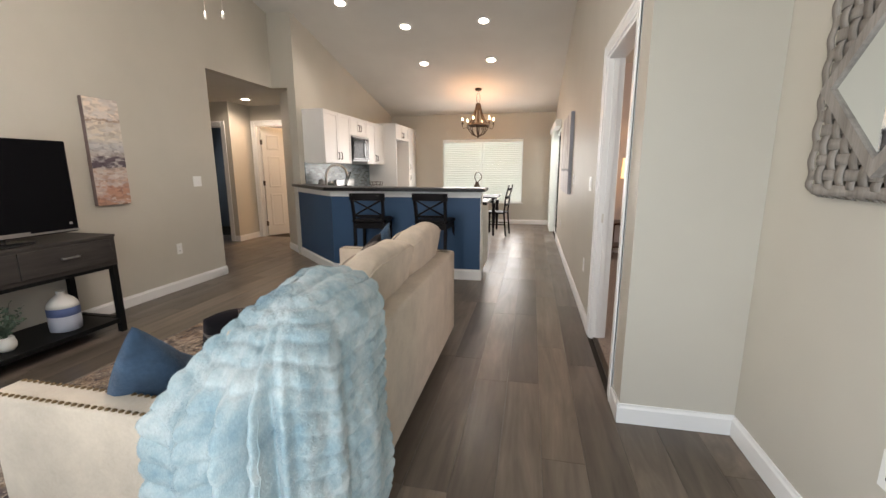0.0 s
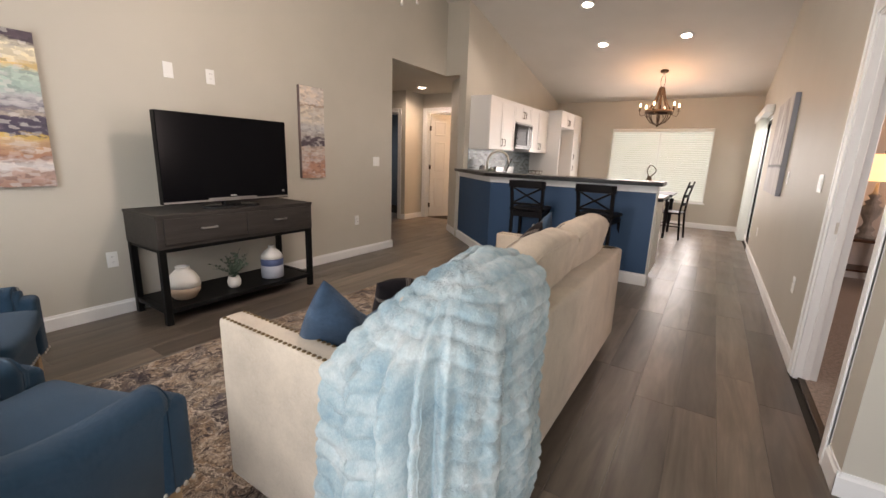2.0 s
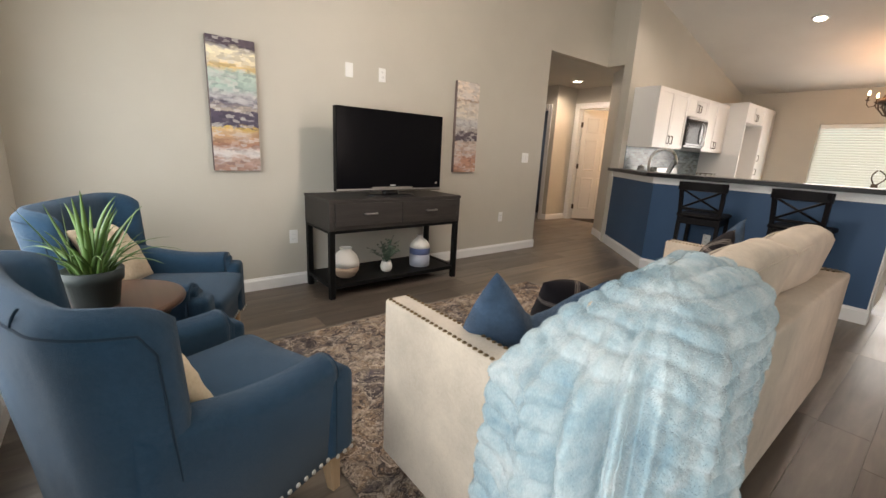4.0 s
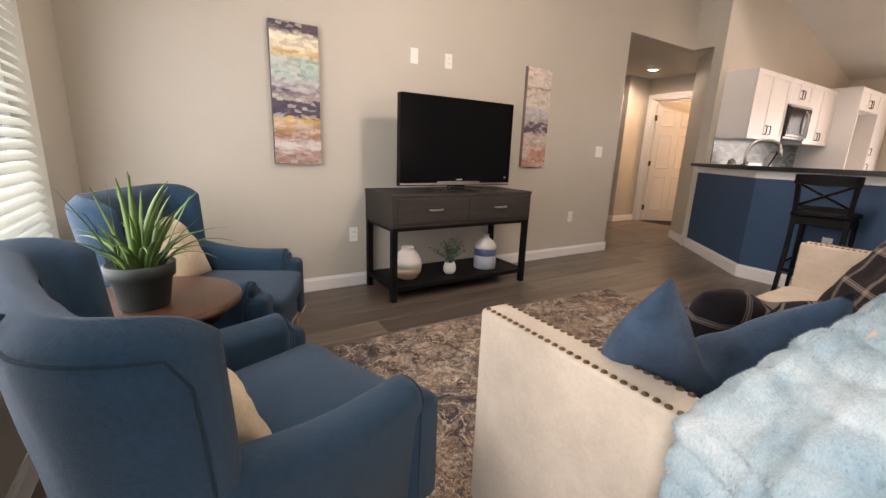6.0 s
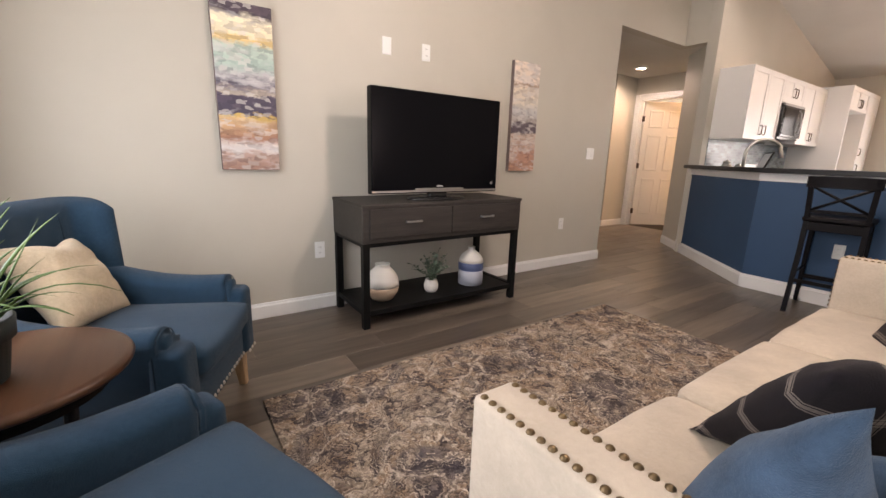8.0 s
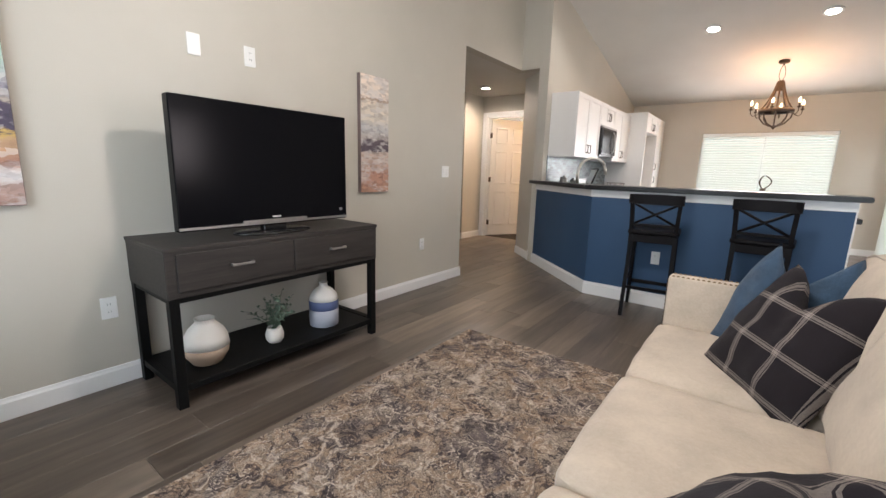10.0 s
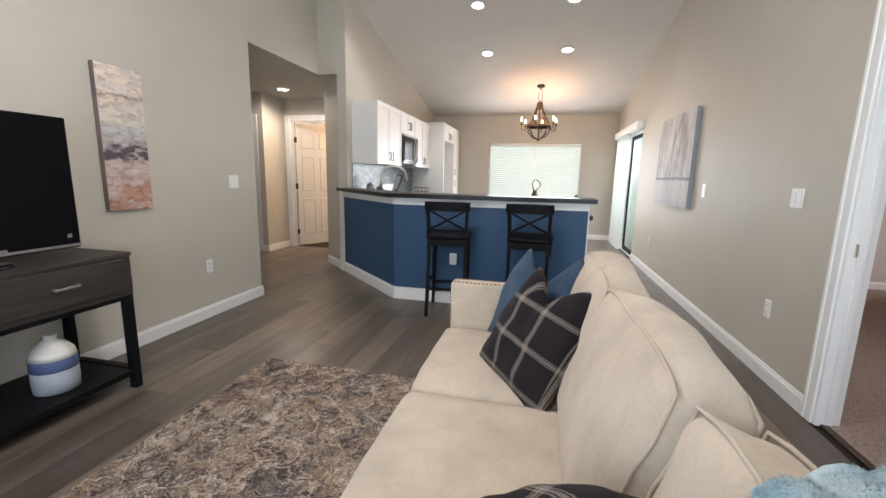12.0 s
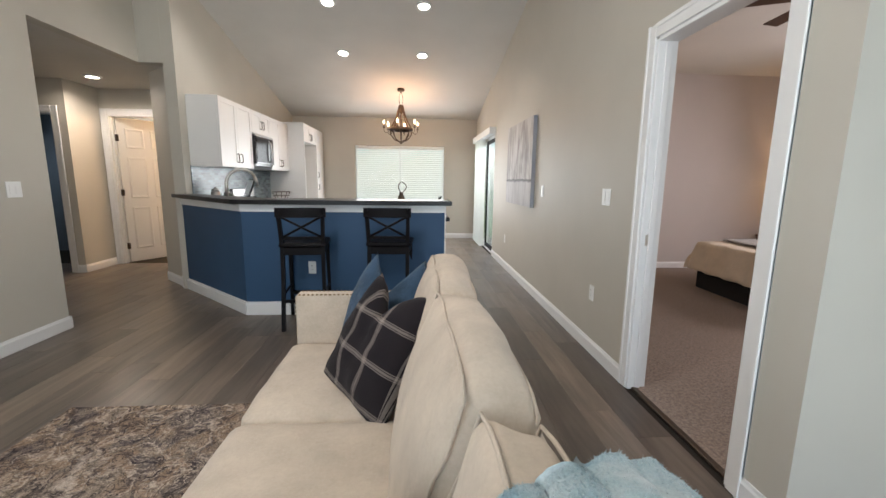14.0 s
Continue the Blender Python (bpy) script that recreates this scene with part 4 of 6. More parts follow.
wall_cabinet(5.86, 6.795, 1.385, 2.165, 0.345, [(5.86, 6.33, (6.28, 1.50)), (6.33, 6.795, (6.38, 1.50))], "white shaker wall cabinet with two doors")
wall_cabinet(6.80, 7.50, 1.865, 2.165, 0.345, [(6.80, 7.15, (7.11, 1.99)), (7.15, 7.50, (7.19, 1.99))], "white shaker cabinet above the microwave")
wall_cabinet(7.505, 8.39, 1.385, 2.165, 0.345, [(7.505, 7.95, (7.91, 1.50)), (7.95, 8.39, (7.99, 1.50))], "white shaker wall cabinet with two doors")
mw = thing("microwave", (-2.858, 7.15, 1.425), 0, "stainless steel over-range microwave with black glass door", "microwave")
part("body", box(0, 0.36, -0.345, 0.345, 0, 0.425, 0.004), GLOSSB, mw)
part("door", box(0.36, 0.385, -0.345, 0.20, 0.03, 0.40, 0.005), GLOSSB, mw, "black door")
part("glass", box(0.385, 0.389, -0.325, 0.125, 0.055, 0.375, 0.001), SCREEN, mw, "black glass window")
part("control_panel", box(0.36, 0.385, 0.205, 0.345, 0.03, 0.40, 0.003), GLOSSB, mw)
part("vent_grille", box(0.36, 0.383, -0.345, 0.345, 0.403, 0.425, 0.002), STEEL, mw)
bm = tube(bmesh.new(), [(0.385, 0.155, 0.06), (0.415, 0.155, 0.09), (0.428, 0.155, 0.2), (0.415, 0.155, 0.33), (0.385, 0.155, 0.37)], 0.009, 8)
part("handle", bm, STEEL, mw, "curved steel handle", True)
# tall refrigerator surround and pantry
fs = thing("refrigerator_surround", (-2.858, 0, 0), 0, "tall white cabinet surround with an empty refrigerator bay", "cabinet")
part("side_panel", box(0, 0.61, 8.40, 8.43, 0.0, 2.21, 0.002), CAB, fs)
part("top_box", box(0, 0.58, 8.432, 9.34, 1.90, 2.21, 0.002), CAB, fs)
shaker_door(fs, 0.58, 8.432, 8.886, 1.90, 2.21, (8.85, 2.0))
shaker_door(fs, 0.58, 8.886, 9.34, 1.90, 2.21, (8.93, 2.0))
pn = thing("pantry_cabinet", (-2.858, 0, 0), 0, "tall white shaker pantry cabinet", "cabinet")
part("body", box(0, 0.58, 9.345, 9.93, 0.0, 2.21, 0.002), CAB, pn)
shaker_door(pn, 0.58, 9.345, 9.93, 1.22, 2.21, (9.39, 1.34))
shaker_door(pn, 0.58, 9.345, 9.93, 0.1, 1.215, (9.39, 1.10))

# ---- living room ----


def nail_mesh(r):
    bm = lathe(bmesh.new(), [(r, 0), (r * 0.8, r * 0.45), (r * 0.35, r * 0.7), (0, r * 0.75)], 8)
    me = bpy.data.meshes.new("nailhead")
    bm.to_mesh(me)
    bm.free()
    me.polygons.foreach_set("use_smooth", [True] * len(me.polygons))
    return me


NAIL_D, NAIL_S = nail_mesh(0.0075), nail_mesh(0.0088)
NAIL_D.materials.append(BRASSN)
NAIL_S.materials.append(SILVERN)


def nails(parent, me, p0, p1, step, normal):
    """A row of nailheads from p0 to p1."""
    p0, p1 = Vector(p0), Vector(p1)
    n = max(1, int((p1 - p0).length / step))
    q = Vector(normal).to_track_quat("Z", "Y").to_matrix().to_4x4()
    for i in range(n + 1 if (p1 - p0).length > 0 else 1):
        o = new("nailhead", me)
        o.parent = parent
        o.matrix_basis = Matrix.Translation(p0.lerp(p1, i / n)) @ q


# sofa: back to the walkway, seat to the television
SX0, SX1, SY0, SY1 = -0.93, -0.04, 0.82, 3.03
AW = 0.095
sofa = thing("sofa", (0, 0, 0), 0, "cream linen three-seat sofa with nailhead trim on the arms", "sofa")
for y0, y1 in ((SY0, SY0 + AW), (SY1 - AW, SY1)):
    a = part("arm", box(SX0 + 0.01, SX1 - 0.02, y0, y1, 0.10, 0.70, 0.012, 3), CREAM, sofa, "", True)
    for y, s in ((y0 + 0.012, -1), (y1 - 0.012, 1)):
        nails(a, NAIL_D, (SX0 + 0.03, y, 0.6995), (SX1 - 0.06, y, 0.6995), 0.021, (0, 0, 1))
        nails(a, NAIL_D, (SX0 + 0.0105, y, 0.68), (SX0 + 0.0105, y, 0.13), 0.021, (-1, 0, 0))
part("back_frame", box(SX1 - 0.12, SX1, SY0 + 0.012, SY1 - 0.012, 0.10, 0.70, 0.016, 3), CREAM, sofa, "", True)
part("seat_base", box(SX0 + 0.03, SX1 - 0.12, SY0 + AW, SY1 - AW, 0.10, 0.31, 0.012, 2), CREAM, sofa, "", True)
cy = [SY0 + AW, 1.575, 2.255, SY1 - AW]
for i in range(3):
    bm = cushion(bmesh.new(), SX0 - 0.005, -0.22, cy[i] + 0.004, cy[i + 1] - 0.004, 0.30, 0.468, 0.22, 0.018, i + 1, 14, 0.004)
    s = part("seat_cushion", bm, CREAM, sofa, "", True)
    for z in (0.333, 0.447):
        bm = bmesh.new()
        xa, xb, ya, yb = SX0 + 0.006, -0.24, cy[i] + 0.012, cy[i + 1] - 0.012
        pts = [(xb, ya, z), (xa + 0.03, ya, z), (xa + 0.008, ya + 0.008, z), (xa, ya + 0.03, z), (xa, yb - 0.03, z), (xa + 0.008, yb - 0.008, z), (xa + 0.03, yb, z), (xb, yb, z)]
        part("piping", tube(bm, pts, 0.0045, 6), CREAM, s, "", True)
    # back cushion, leaning, with a boxed edge
    w = cy[i + 1] - cy[i]
    bm = cushion(bmesh.new(), -0.105, 0.105, -w / 2 + 0.003, w / 2 - 0.003, 0.0, 0.475, 0.21, 0.024, i + 7, 18, 0.012)
    for v in bm.verts:
        t = max(0.0, v.co.z / 0.475)
        edge = abs(v.co.y) / (w / 2)
        v.co.x *= (1.10 - 0.27 * t ** 1.5) * (0.72 if v.co.x > 0 else 0.62 if i == 0 and t > 0.4 else 1.0)
        v.co.z *= 0.95 if i == 0 and t > 0.4 else 1.0
        v.co.z -= 0.028 * edge ** 4 * t + 0.012 * noise.noise(Vector((v.co.y * 5, i * 3.3, 0))) * t
    m = pose(-0.295, (cy[i] + cy[i + 1]) / 2, 0.452, 0, 15, (0, 1.0, -0.6)[i])
    bmesh.ops.transform(bm, matrix=m, verts=bm.verts[:])
    c = part("back_cushion", bm, CREAM, sofa, "", True)
    for sx in (-0.080 if i else -0.050, 0.055):
        pts = []
        hw = w / 2 - 0.014
        for f in range(25):
            t = f / 24
            if t < 0.25:
                y, z = -hw, 0.12 + 1.3 * t
            elif t > 0.75:
                y, z = hw, 0.12 + 1.3 * (1 - t)
            else:
                q = (t - 0.5) / 0.25
                y = hw * q
                z = 0.462 - 0.018 * abs(q) ** 5 - 0.006 * math.sin(5 * q + i)
            pts.append(m @ Vector((sx * (1.0 if z > 0.3 else 1.15), y, min(z, 0.462 - 0.018 * abs(y / hw) ** 5))))
        part("piping", tube(bmesh.new(), pts, 0.0042, 6), CREAM, c, "", True)
for x in (SX0 + 0.07, SX1 - 0.07):
    for y in (SY0 + 0.07, SY1 - 0.07):
        part("foot", taper(bmesh.new(), x, y, 0.0, 0.10, 0.035, 0.05, 0, 0, 0.003), TABLEW, sofa, "dark brown wooden foot")

# blue faux fur throw over the end of the sofa


def throw():
    # place of the edge, its height, length of the fall below it, roundness of the shoulder
    outline = [((-0.29, 1.34), 0.82, 0.02, 0.6), ((-0.31, 1.23), 0.74, 0.05, 0.4), ((-0.345, 1.10), 0.70, 0.06, 0.2), ((-0.37, 0.94), 0.712, 0.03, 0.0), ((-0.365, 0.805), 0.712, 0.60, 0.0), ((-0.29, 0.79), 0.72, 0.64, 0.0),
               ((-0.20, 0.782), 0.735, 0.66, 0.05), ((-0.10, 0.785), 0.755, 0.69, 0.2), ((-0.032, 0.815), 0.785, 0.72, 0.45), ((0.004, 0.895), 0.815, 0.75, 0.7), ((0.002, 1.05), 0.84, 0.78, 0.9), ((-0.004, 1.22), 0.85, 0.79, 1.0), ((-0.008, 1.385), 0.82, 0.72, 1.0)]
    NP, NS = 380, 190
    bm = bmesh.new()
    grid = []
    for i in range(NP + 1):
        f = i / NP * (len(outline) - 1)
        a = min(int(f), len(outline) - 2)
        t = f - a
        near = [outline[max(0, min(len(outline) - 1, a + q))] for q in (-1, 0, 1, 2)]

        def glide(vals):
            p0, p1, p2, p3 = vals
            return p1 + 0.5 * t * (p2 - p0 + t * (2 * p0 - 5 * p1 + 4 * p2 - p3 + t * (3 * (p1 - p2) + p3 - p0)))

        ox, oy = glide([n_[0][0] for n_ in near]), glide([n_[0][1] for n_ in near])
        ze, ln = glide([n_[1] for n_ in near]), max(0.01, glide([n_[2] for n_ in near]))
        kr = max(0.0, min(1.0, glide([n_[3] for n_ in near])))
        pp = i / NP
        ry = max(1.09, min(1.35, oy + 0.03))
        rx = -0.15
        zr = 0.966 - 0.02 * max(0.0, (ry - 1.12) / 0.3) ** 2 + 0.008 * math.sin(ry * 17)
        nrm = Vector((ox - rx, oy - ry, 0))
        span = nrm.length
        nrm.normalize()
        arc = math.hypot(span, zr - ze) * 1.12
        total = arc + ln
        deep = sum(h_ * math.exp(-((pp - c_) / w_) ** 2) for c_, w_, h_ in ((0.475, 0.016, 0.5), (0.525, 0.012, -0.5), (0.56, 0.018, 1.0), (0.60, 0.011, -0.9), (0.628, 0.012, 0.8), (0.655, 0.010, -0.6), (0.685, 0.014, 0.5), (0.80, 0.014, 0.35), (0.83, 0.010, -0.3)))
        row = []
        for j in range(NS + 1):
            s = total * j / NS
            if s < arc:
                q = s / arc * math.pi / 2
                f1 = s / arc
                h = kr * math.sin(q) + (1 - kr) * (f1 ** 0.92)
                p = Vector((rx, ry, 0)) + nrm * span * h
                p.z = ze + (zr - ze) * (kr * math.cos(q) ** 0.85 + (1 - kr) * (1 - f1 ** 1.35))
                out = (nrm * math.sin(q) + Vector((0, 0, 1)) * math.cos(q)).normalized()
                w = q / (math.pi / 2)
            else:
                d = s - arc
                p = Vector((ox, oy, ze - d)) + nrm * 0.022 * min(1.0, d / 0.5)
                out = nrm.copy()
                w = 1.0
            wob = noise.noise(Vector((p.x * 3.5, p.y * 3.5, p.z * 3.0)))
            rib = abs(math.sin(math.pi * (s + 0.005 * math.sin(pp * 40) + 0.012 * wob) / 0.058)) ** 0.42
            amp = 0.015 + 0.006 * noise.noise(Vector((pp * 24, s * 12, 4.0)))
            drop = max(0.0, (s - arc * 0.45)) / 0.6
            pq = pp + 0.035 * s + 0.02 * wob
            fold = math.sin(pq * 41 + 0.7) * 0.6 + math.sin(pq * 67 + 2.0) * 0.3 + math.sin(pq * 23) * 0.5
            disp = amp * rib + 0.012 * fold * min(1.0, drop * 1.3) * w + 0.050 * deep * min(1.0, drop * 2.0)
            disp += 0.016 * wob + 0.006 * noise.noise(p * 17) + 0.004 * noise.noise(p * 45) + 0.002 * noise.noise(p * 130)
            p = p + out * (disp + 0.006)
            p.z = max(p.z, 0.022)
            row.append(bm.verts.new(p))
        grid.append(row)
    for i in range(NP):
        for j in range(NS):
            bm.faces.new((grid[i][j], grid[i + 1][j], grid[i + 1][j + 1], grid[i][j + 1]))
    return bm


ob = link_mesh("throw_blanket", throw(), FUR, None, "", True)
sol = ob.modifiers.new("thickness", "SOLIDIFY")
sol.thickness, sol.offset = 0.018, -1
tagged(ob, "pale blue ribbed faux fur throw draped over the sofa end", "blanket")
# its pile: short soft tufts leaning down the cloth
rnd = random.Random(31)
faces_out = 1 if sum(pg.normal.dot(pg.center - Vector((-0.15, 1.15, 0.5))) for pg in ob.data.polygons) > 0 else -1
co, tri = [], []
for pg in ob.data.polygons:
    cs = [ob.data.vertices[k].co for k in pg.vertices]
    if pg.area < 2e-6:
        continue
    for q in range(1):
        u, w = rnd.random(), rnd.random()
        base = cs[0].lerp(cs[1], u).lerp(cs[3].lerp(cs[2], u), w)
        way = (pg.normal * faces_out * rnd.uniform(0.5, 1.0) + Vector((rnd.uniform(-0.6, 0.6), rnd.uniform(-0.6, 0.6), rnd.uniform(-0.9, 0.2)))).normalized()
        side = way.cross(Vector((rnd.uniform(-1, 1), rnd.uniform(-1, 1), rnd.uniform(-1, 1)))).normalized() * 0.0007
        k = len(co)
        co += [base - side, base + side, base + way * rnd.uniform(0.0025, 0.0055)]
        tri.append((k, k + 1, k + 2))
me = bpy.data.meshes.new("fur_surface")
me.from_pydata([tuple(p) for p in co], [], tri)
me.materials.append(FUR)
pile = new("fur_surface", me)
pile.parent = ob
pile["label"] = "soft fur pile"


def scatter(name, m, size, thick, material, seed, chop, label, piping=False):
    bm = pillow_mesh(size, size, thick, seed, 24, chop)
    ob = link_mesh(name, bm, material, None, "", True)
    ob.matrix_world = m
    tagged(ob, label, "pillow", "sofa pillows")
    return ob


def framed(base, right, up):
    """A pose with the middle of the lower edge at base, from the ways to the right and up."""
    x = Vector(right).normalized()
    z = Vector(up)
    z = (z - x * z.dot(x)).normalized()
    y = z.cross(x)
    m = Matrix((x, y, z)).transposed().to_4x4()
    m.translation = base
    return m


scatter("scatter_pillow", framed((-0.545, 1.125, 0.447), (-0.20, -0.245, 0.005), (0.26, -0.22, 0.9)), 0.49, 0.15, BLUEP, 1, 0.13, "denim blue square pillow with a dented top against the sofa arm")
scatter("scatter_pillow", framed((-0.650, 1.555, 0.462), (-0.275, -0.265, 0.02), (0.49, -0.43, 0.75)), 0.45, 0.14, PLAID, 3, 0.06, "charcoal plaid wool pillow with pale lines")
scatter("scatter_pillow", framed((-0.525, 2.74, 0.455), (0.26, -0.20, -0.01), (0.20, 0.25, 0.9)), 0.49, 0.15, BLUEP, 4, 0.13, "denim blue square pillow with a dented top in the sofa corner")
scatter("scatter_pillow", framed((-0.59, 2.385, 0.435), (0.54, -0.80, -0.06), (0.30, 0.36, 0.85)), 0.50, 0.14, PLAID, 5, 0.10, "charcoal plaid wool pillow with pale lines")


# blue armchairs
def armchair(place, rz, label):
    e = thing("armchair", place, rz, label, "armchair", "blue armchairs")
    part("seat_base", box(-0.335, 0.335, -0.33, 0.30, 0.16, 0.335, 0.015, 3), BLUEF, e, "", True)
    bm = cushion(bmesh.new(), -0.255, 0.255, -0.28, 0.335, 0.325, 0.435, 0.30, 0.025, 3, 12, 0.006)
    s = part("seat_cushion", bm, BLUEF, e, "", True)
    for sx in (-1, 1):
        # arm: rises to the back, rolled over outwards, with a flat front
        bm = bmesh.new()
        N, K = 14, 14
        rows = []
        for i in range(N + 1):
            t = i / N
            y = -0.31 + 0.575 * t
            top = 0.625 - 0.08 * t - 0.035 * math.sin(math.pi * t)
            wi, wo = 0.245, 0.345 + 0.012 * math.sin(math.pi * t)
            prof = []
            c, r = (wi + wo) / 2, (wo - wi) / 2
            for kk in range(K + 1):
                an = math.pi * kk / K
                prof.append((c - (r + 0.008) * math.cos(an), top - 0.05 + 0.05 * math.sin(an)))
            prof = [(wi, 0.17)] + prof + [(wo - 0.012, 0.17)]
            rows.append([bm.verts.new((sx * x, y, z)) for x, z in prof])
        for a, b_ in zip(rows, rows[1:]):
            for kk in range(len(a)):
                j = (kk + 1) % len(a)
                bm.faces.new((a[kk], a[j], b_[j], b_[kk]))
        bm.faces.new(rows[0])
        f = bm.faces.new(rows[-1])
        bmesh.ops.bevel(bm, geom=[ed for ed in f.edges], offset=0.024, segments=4, affect="EDGES")
        arm = part("arm", bm, BLUEF, e, "", True)
        pts = [(sx * (0.295 - 0.056 * math.cos(math.pi * q / 10)), 0.249, 0.492 + 0.046 * math.sin(math.pi * q / 10)) for q in range(11)]
        pts = [(sx * 0.243, 0.249, 0.44)] + pts + [(sx * 0.347, 0.249, 0.44)]
        part("piping", tube(bmesh.new(), pts, 0.0022, 6), BLUEF, arm, "", True)
        x0, x1 = sorted((sx * 0.243, sx * 0.356))
        part("arm_front", box(x0, x1, 0.205, 0.322, 0.17, 0.485, 0.03, 4), BLUEF, e, "", True)
        part("seam", tube(bmesh.new(), [(sx * 0.3545, 0.232, 0.185), (sx * 0.3565, 0.234, 0.47)], 0.0022, 6), PIPEB, e, "dark seam", True)
        for q in range(20):
            t = 0.03 + 0.96 * q / 19
            xo = 0.336 + 0.012 * math.sin(math.pi * t) if q < 17 else 0.356
            nails(e, NAIL_S, (sx * xo, -0.31 + 0.615 * t, 0.186), (sx * xo, -0.31 + 0.615 * t, 0.186), 1.0, (sx, 0, 0))
    # back: a flat rear with a wing at each side, rolled at the top
    def plan(u, v):
        """Middle line of the back: rear, rounded corner, wing; the point and the way outwards."""
        hw, r = 0.285 + 0.05 * v, 0.10
        rear, fore = -0.305 - 0.075 * v ** 1.2, -0.15 - 0.055 * v
        legs = (hw - r, r * math.pi / 2, max(0.01, fore - rear - r))
        s, sg = abs(u) * sum(legs), (1 if u >= 0 else -1)
        if s < legs[0]:
            return Vector((sg * s, rear - 0.012 * math.cos(s / legs[0] * 1.57), 0)), Vector((0, -1, 0))
        if s < legs[0] + legs[1]:
            an = (s - legs[0]) / r
            return Vector((sg * (hw - r + r * math.sin(an)), rear + r - r * math.cos(an), 0)), Vector((sg * math.sin(an), -math.cos(an), 0))
        return Vector((sg * hw, rear + r + s - legs[0] - legs[1], 0)), Vector((sg, 0, 0))

    def skin(u, v, side):
        p, n = plan(u, v)
        edge = max(0.0, 1 - abs(u) ** 14) ** 0.5 * max(0.0, 1 - max(0.0, (v - 0.88) / 0.12) ** 2.5) ** 0.5
        wrinkle = 0.0035 * noise.noise(Vector((u * 9, v * 4, side))) * edge
        p = p + n * side * (0.006 + (0.042 + wrinkle) * edge)
        p.z = 0.17 + 0.715 * v - 0.055 * abs(u) ** 9 * v ** 2
        return p

    bm = bmesh.new()
    N, K = 44, 22
    front = [[bm.verts.new(skin(2 * i / N - 1, kk / K, -1)) for kk in range(K + 1)] for i in range(N + 1)]
    rear_v = [[bm.verts.new(skin(2 * i / N - 1, kk / K, 1)) for kk in range(K + 1)] for i in range(N + 1)]
    for i in range(N):
        for kk in range(K):
            bm.faces.new((front[i][kk], front[i + 1][kk], front[i + 1][kk + 1], front[i][kk + 1]))
            bm.faces.new((rear_v[i][kk], rear_v[i][kk + 1], rear_v[i + 1][kk + 1], rear_v[i + 1][kk]))
        bm.faces.new((front[i][K], front[i + 1][K], rear_v[i + 1][K], rear_v[i][K]))
        bm.faces.new((front[i][0], rear_v[i][0], rear_v[i + 1][0], front[i + 1][0]))
    for kk in range(K):
        bm.faces.new((front[0][kk], front[0][kk + 1], rear_v[0][kk + 1], rear_v[0][kk]))
        bm.faces.new((front[N][kk], rear_v[N][kk], rear_v[N][kk + 1], front[N][kk + 1]))
    back = part("backrest", bm, BLUEF, e, "", True)
    # piping round the outside, and seams in the corners inside
    ends = 0.86
    pts = [skin(-ends, 0.04 + 0.865 * q / 20, 1) for q in range(20)]
    pts += [skin(ends * (2 * q / 40 - 1), 0.925 + 0.015 * (1 - (2 * q / 40 - 1) ** 8), 1) for q in range(1, 40)]
    pts += [skin(ends, 0.905 - 0.865 * q / 20, 1) for q in range(1, 21)]
    part("piping", tube(bmesh.new(), pts, 0.003, 6), PIPEB, back, "dark piping", True)
    for u in (-0.44, 0.44):
        part("seam", tube(bmesh.new(), [skin(u, 0.40 + 0.5 * q / 12, -1) for q in range(13)], 0.003, 6), PIPEB, back, "dark seam", True)
        part("seam", tube(bmesh.new(), [skin(u, 0.935 + 0.055 * q / 6, 1) for q in range(7)], 0.003, 6), PIPEB, back, "dark seam", True)
    for x, y, dx, dy in ((-0.29, 0.262, -0.005, 0.012), (0.29, 0.262, 0.005, 0.012), (-0.27, -0.29, -0.01, -0.05), (0.27, -0.29, 0.01, -0.05)):
        part("leg", taper(bmesh.new(), x, y, 0.0, 0.165, 0.034, 0.055, dx, dy, 0.004), LEGW, e, "light oak tapered leg")
    nails(e, NAIL_S, (-0.335, 0.3225, 0.186), (-0.262, 0.3225, 0.186), 0.030, (0, 1, 0))
    nails(e, NAIL_S, (0.262, 0.3225, 0.186), (0.335, 0.3225, 0.186), 0.030, (0, 1, 0))
    nails(e, NAIL_S, (-0.235, 0.3015, 0.186), (0.235, 0.3015, 0.186), 0.030, (0, 1, 0))
    return e


armchair((-1.14, 0.285, 0.0), 20, "slate blue upholstered armchair with nailhead trim beside the window")
armchair((-2.278, 0.279, 0.0), -25, "slate blue upholstered armchair with nailhead trim in the corner")
for (px, py), rz, sd in (((-1.14, 0.285), 20, 11), ((-2.278, 0.279), -25, 12)):
    bm = pillow_mesh(0.40, 0.36, 0.13, sd, 22, 0.02)
    ob = link_mesh("chair_pillow", bm, LINENP, None, "", True)
    ob.matrix_world = pose(px, py, 0.44, 0, 0, rz) @ pose(0.07 if rz > 0 else -0.03, -0.075 if rz > 0 else -0.12, 0, 0, 0, 180) @ pose(0, 0, 0, -30, 8 if rz > 0 else 5, 0)
    tagged(ob, "sand coloured textured pillow on a blue armchair", "pillow", "armchair pillows")

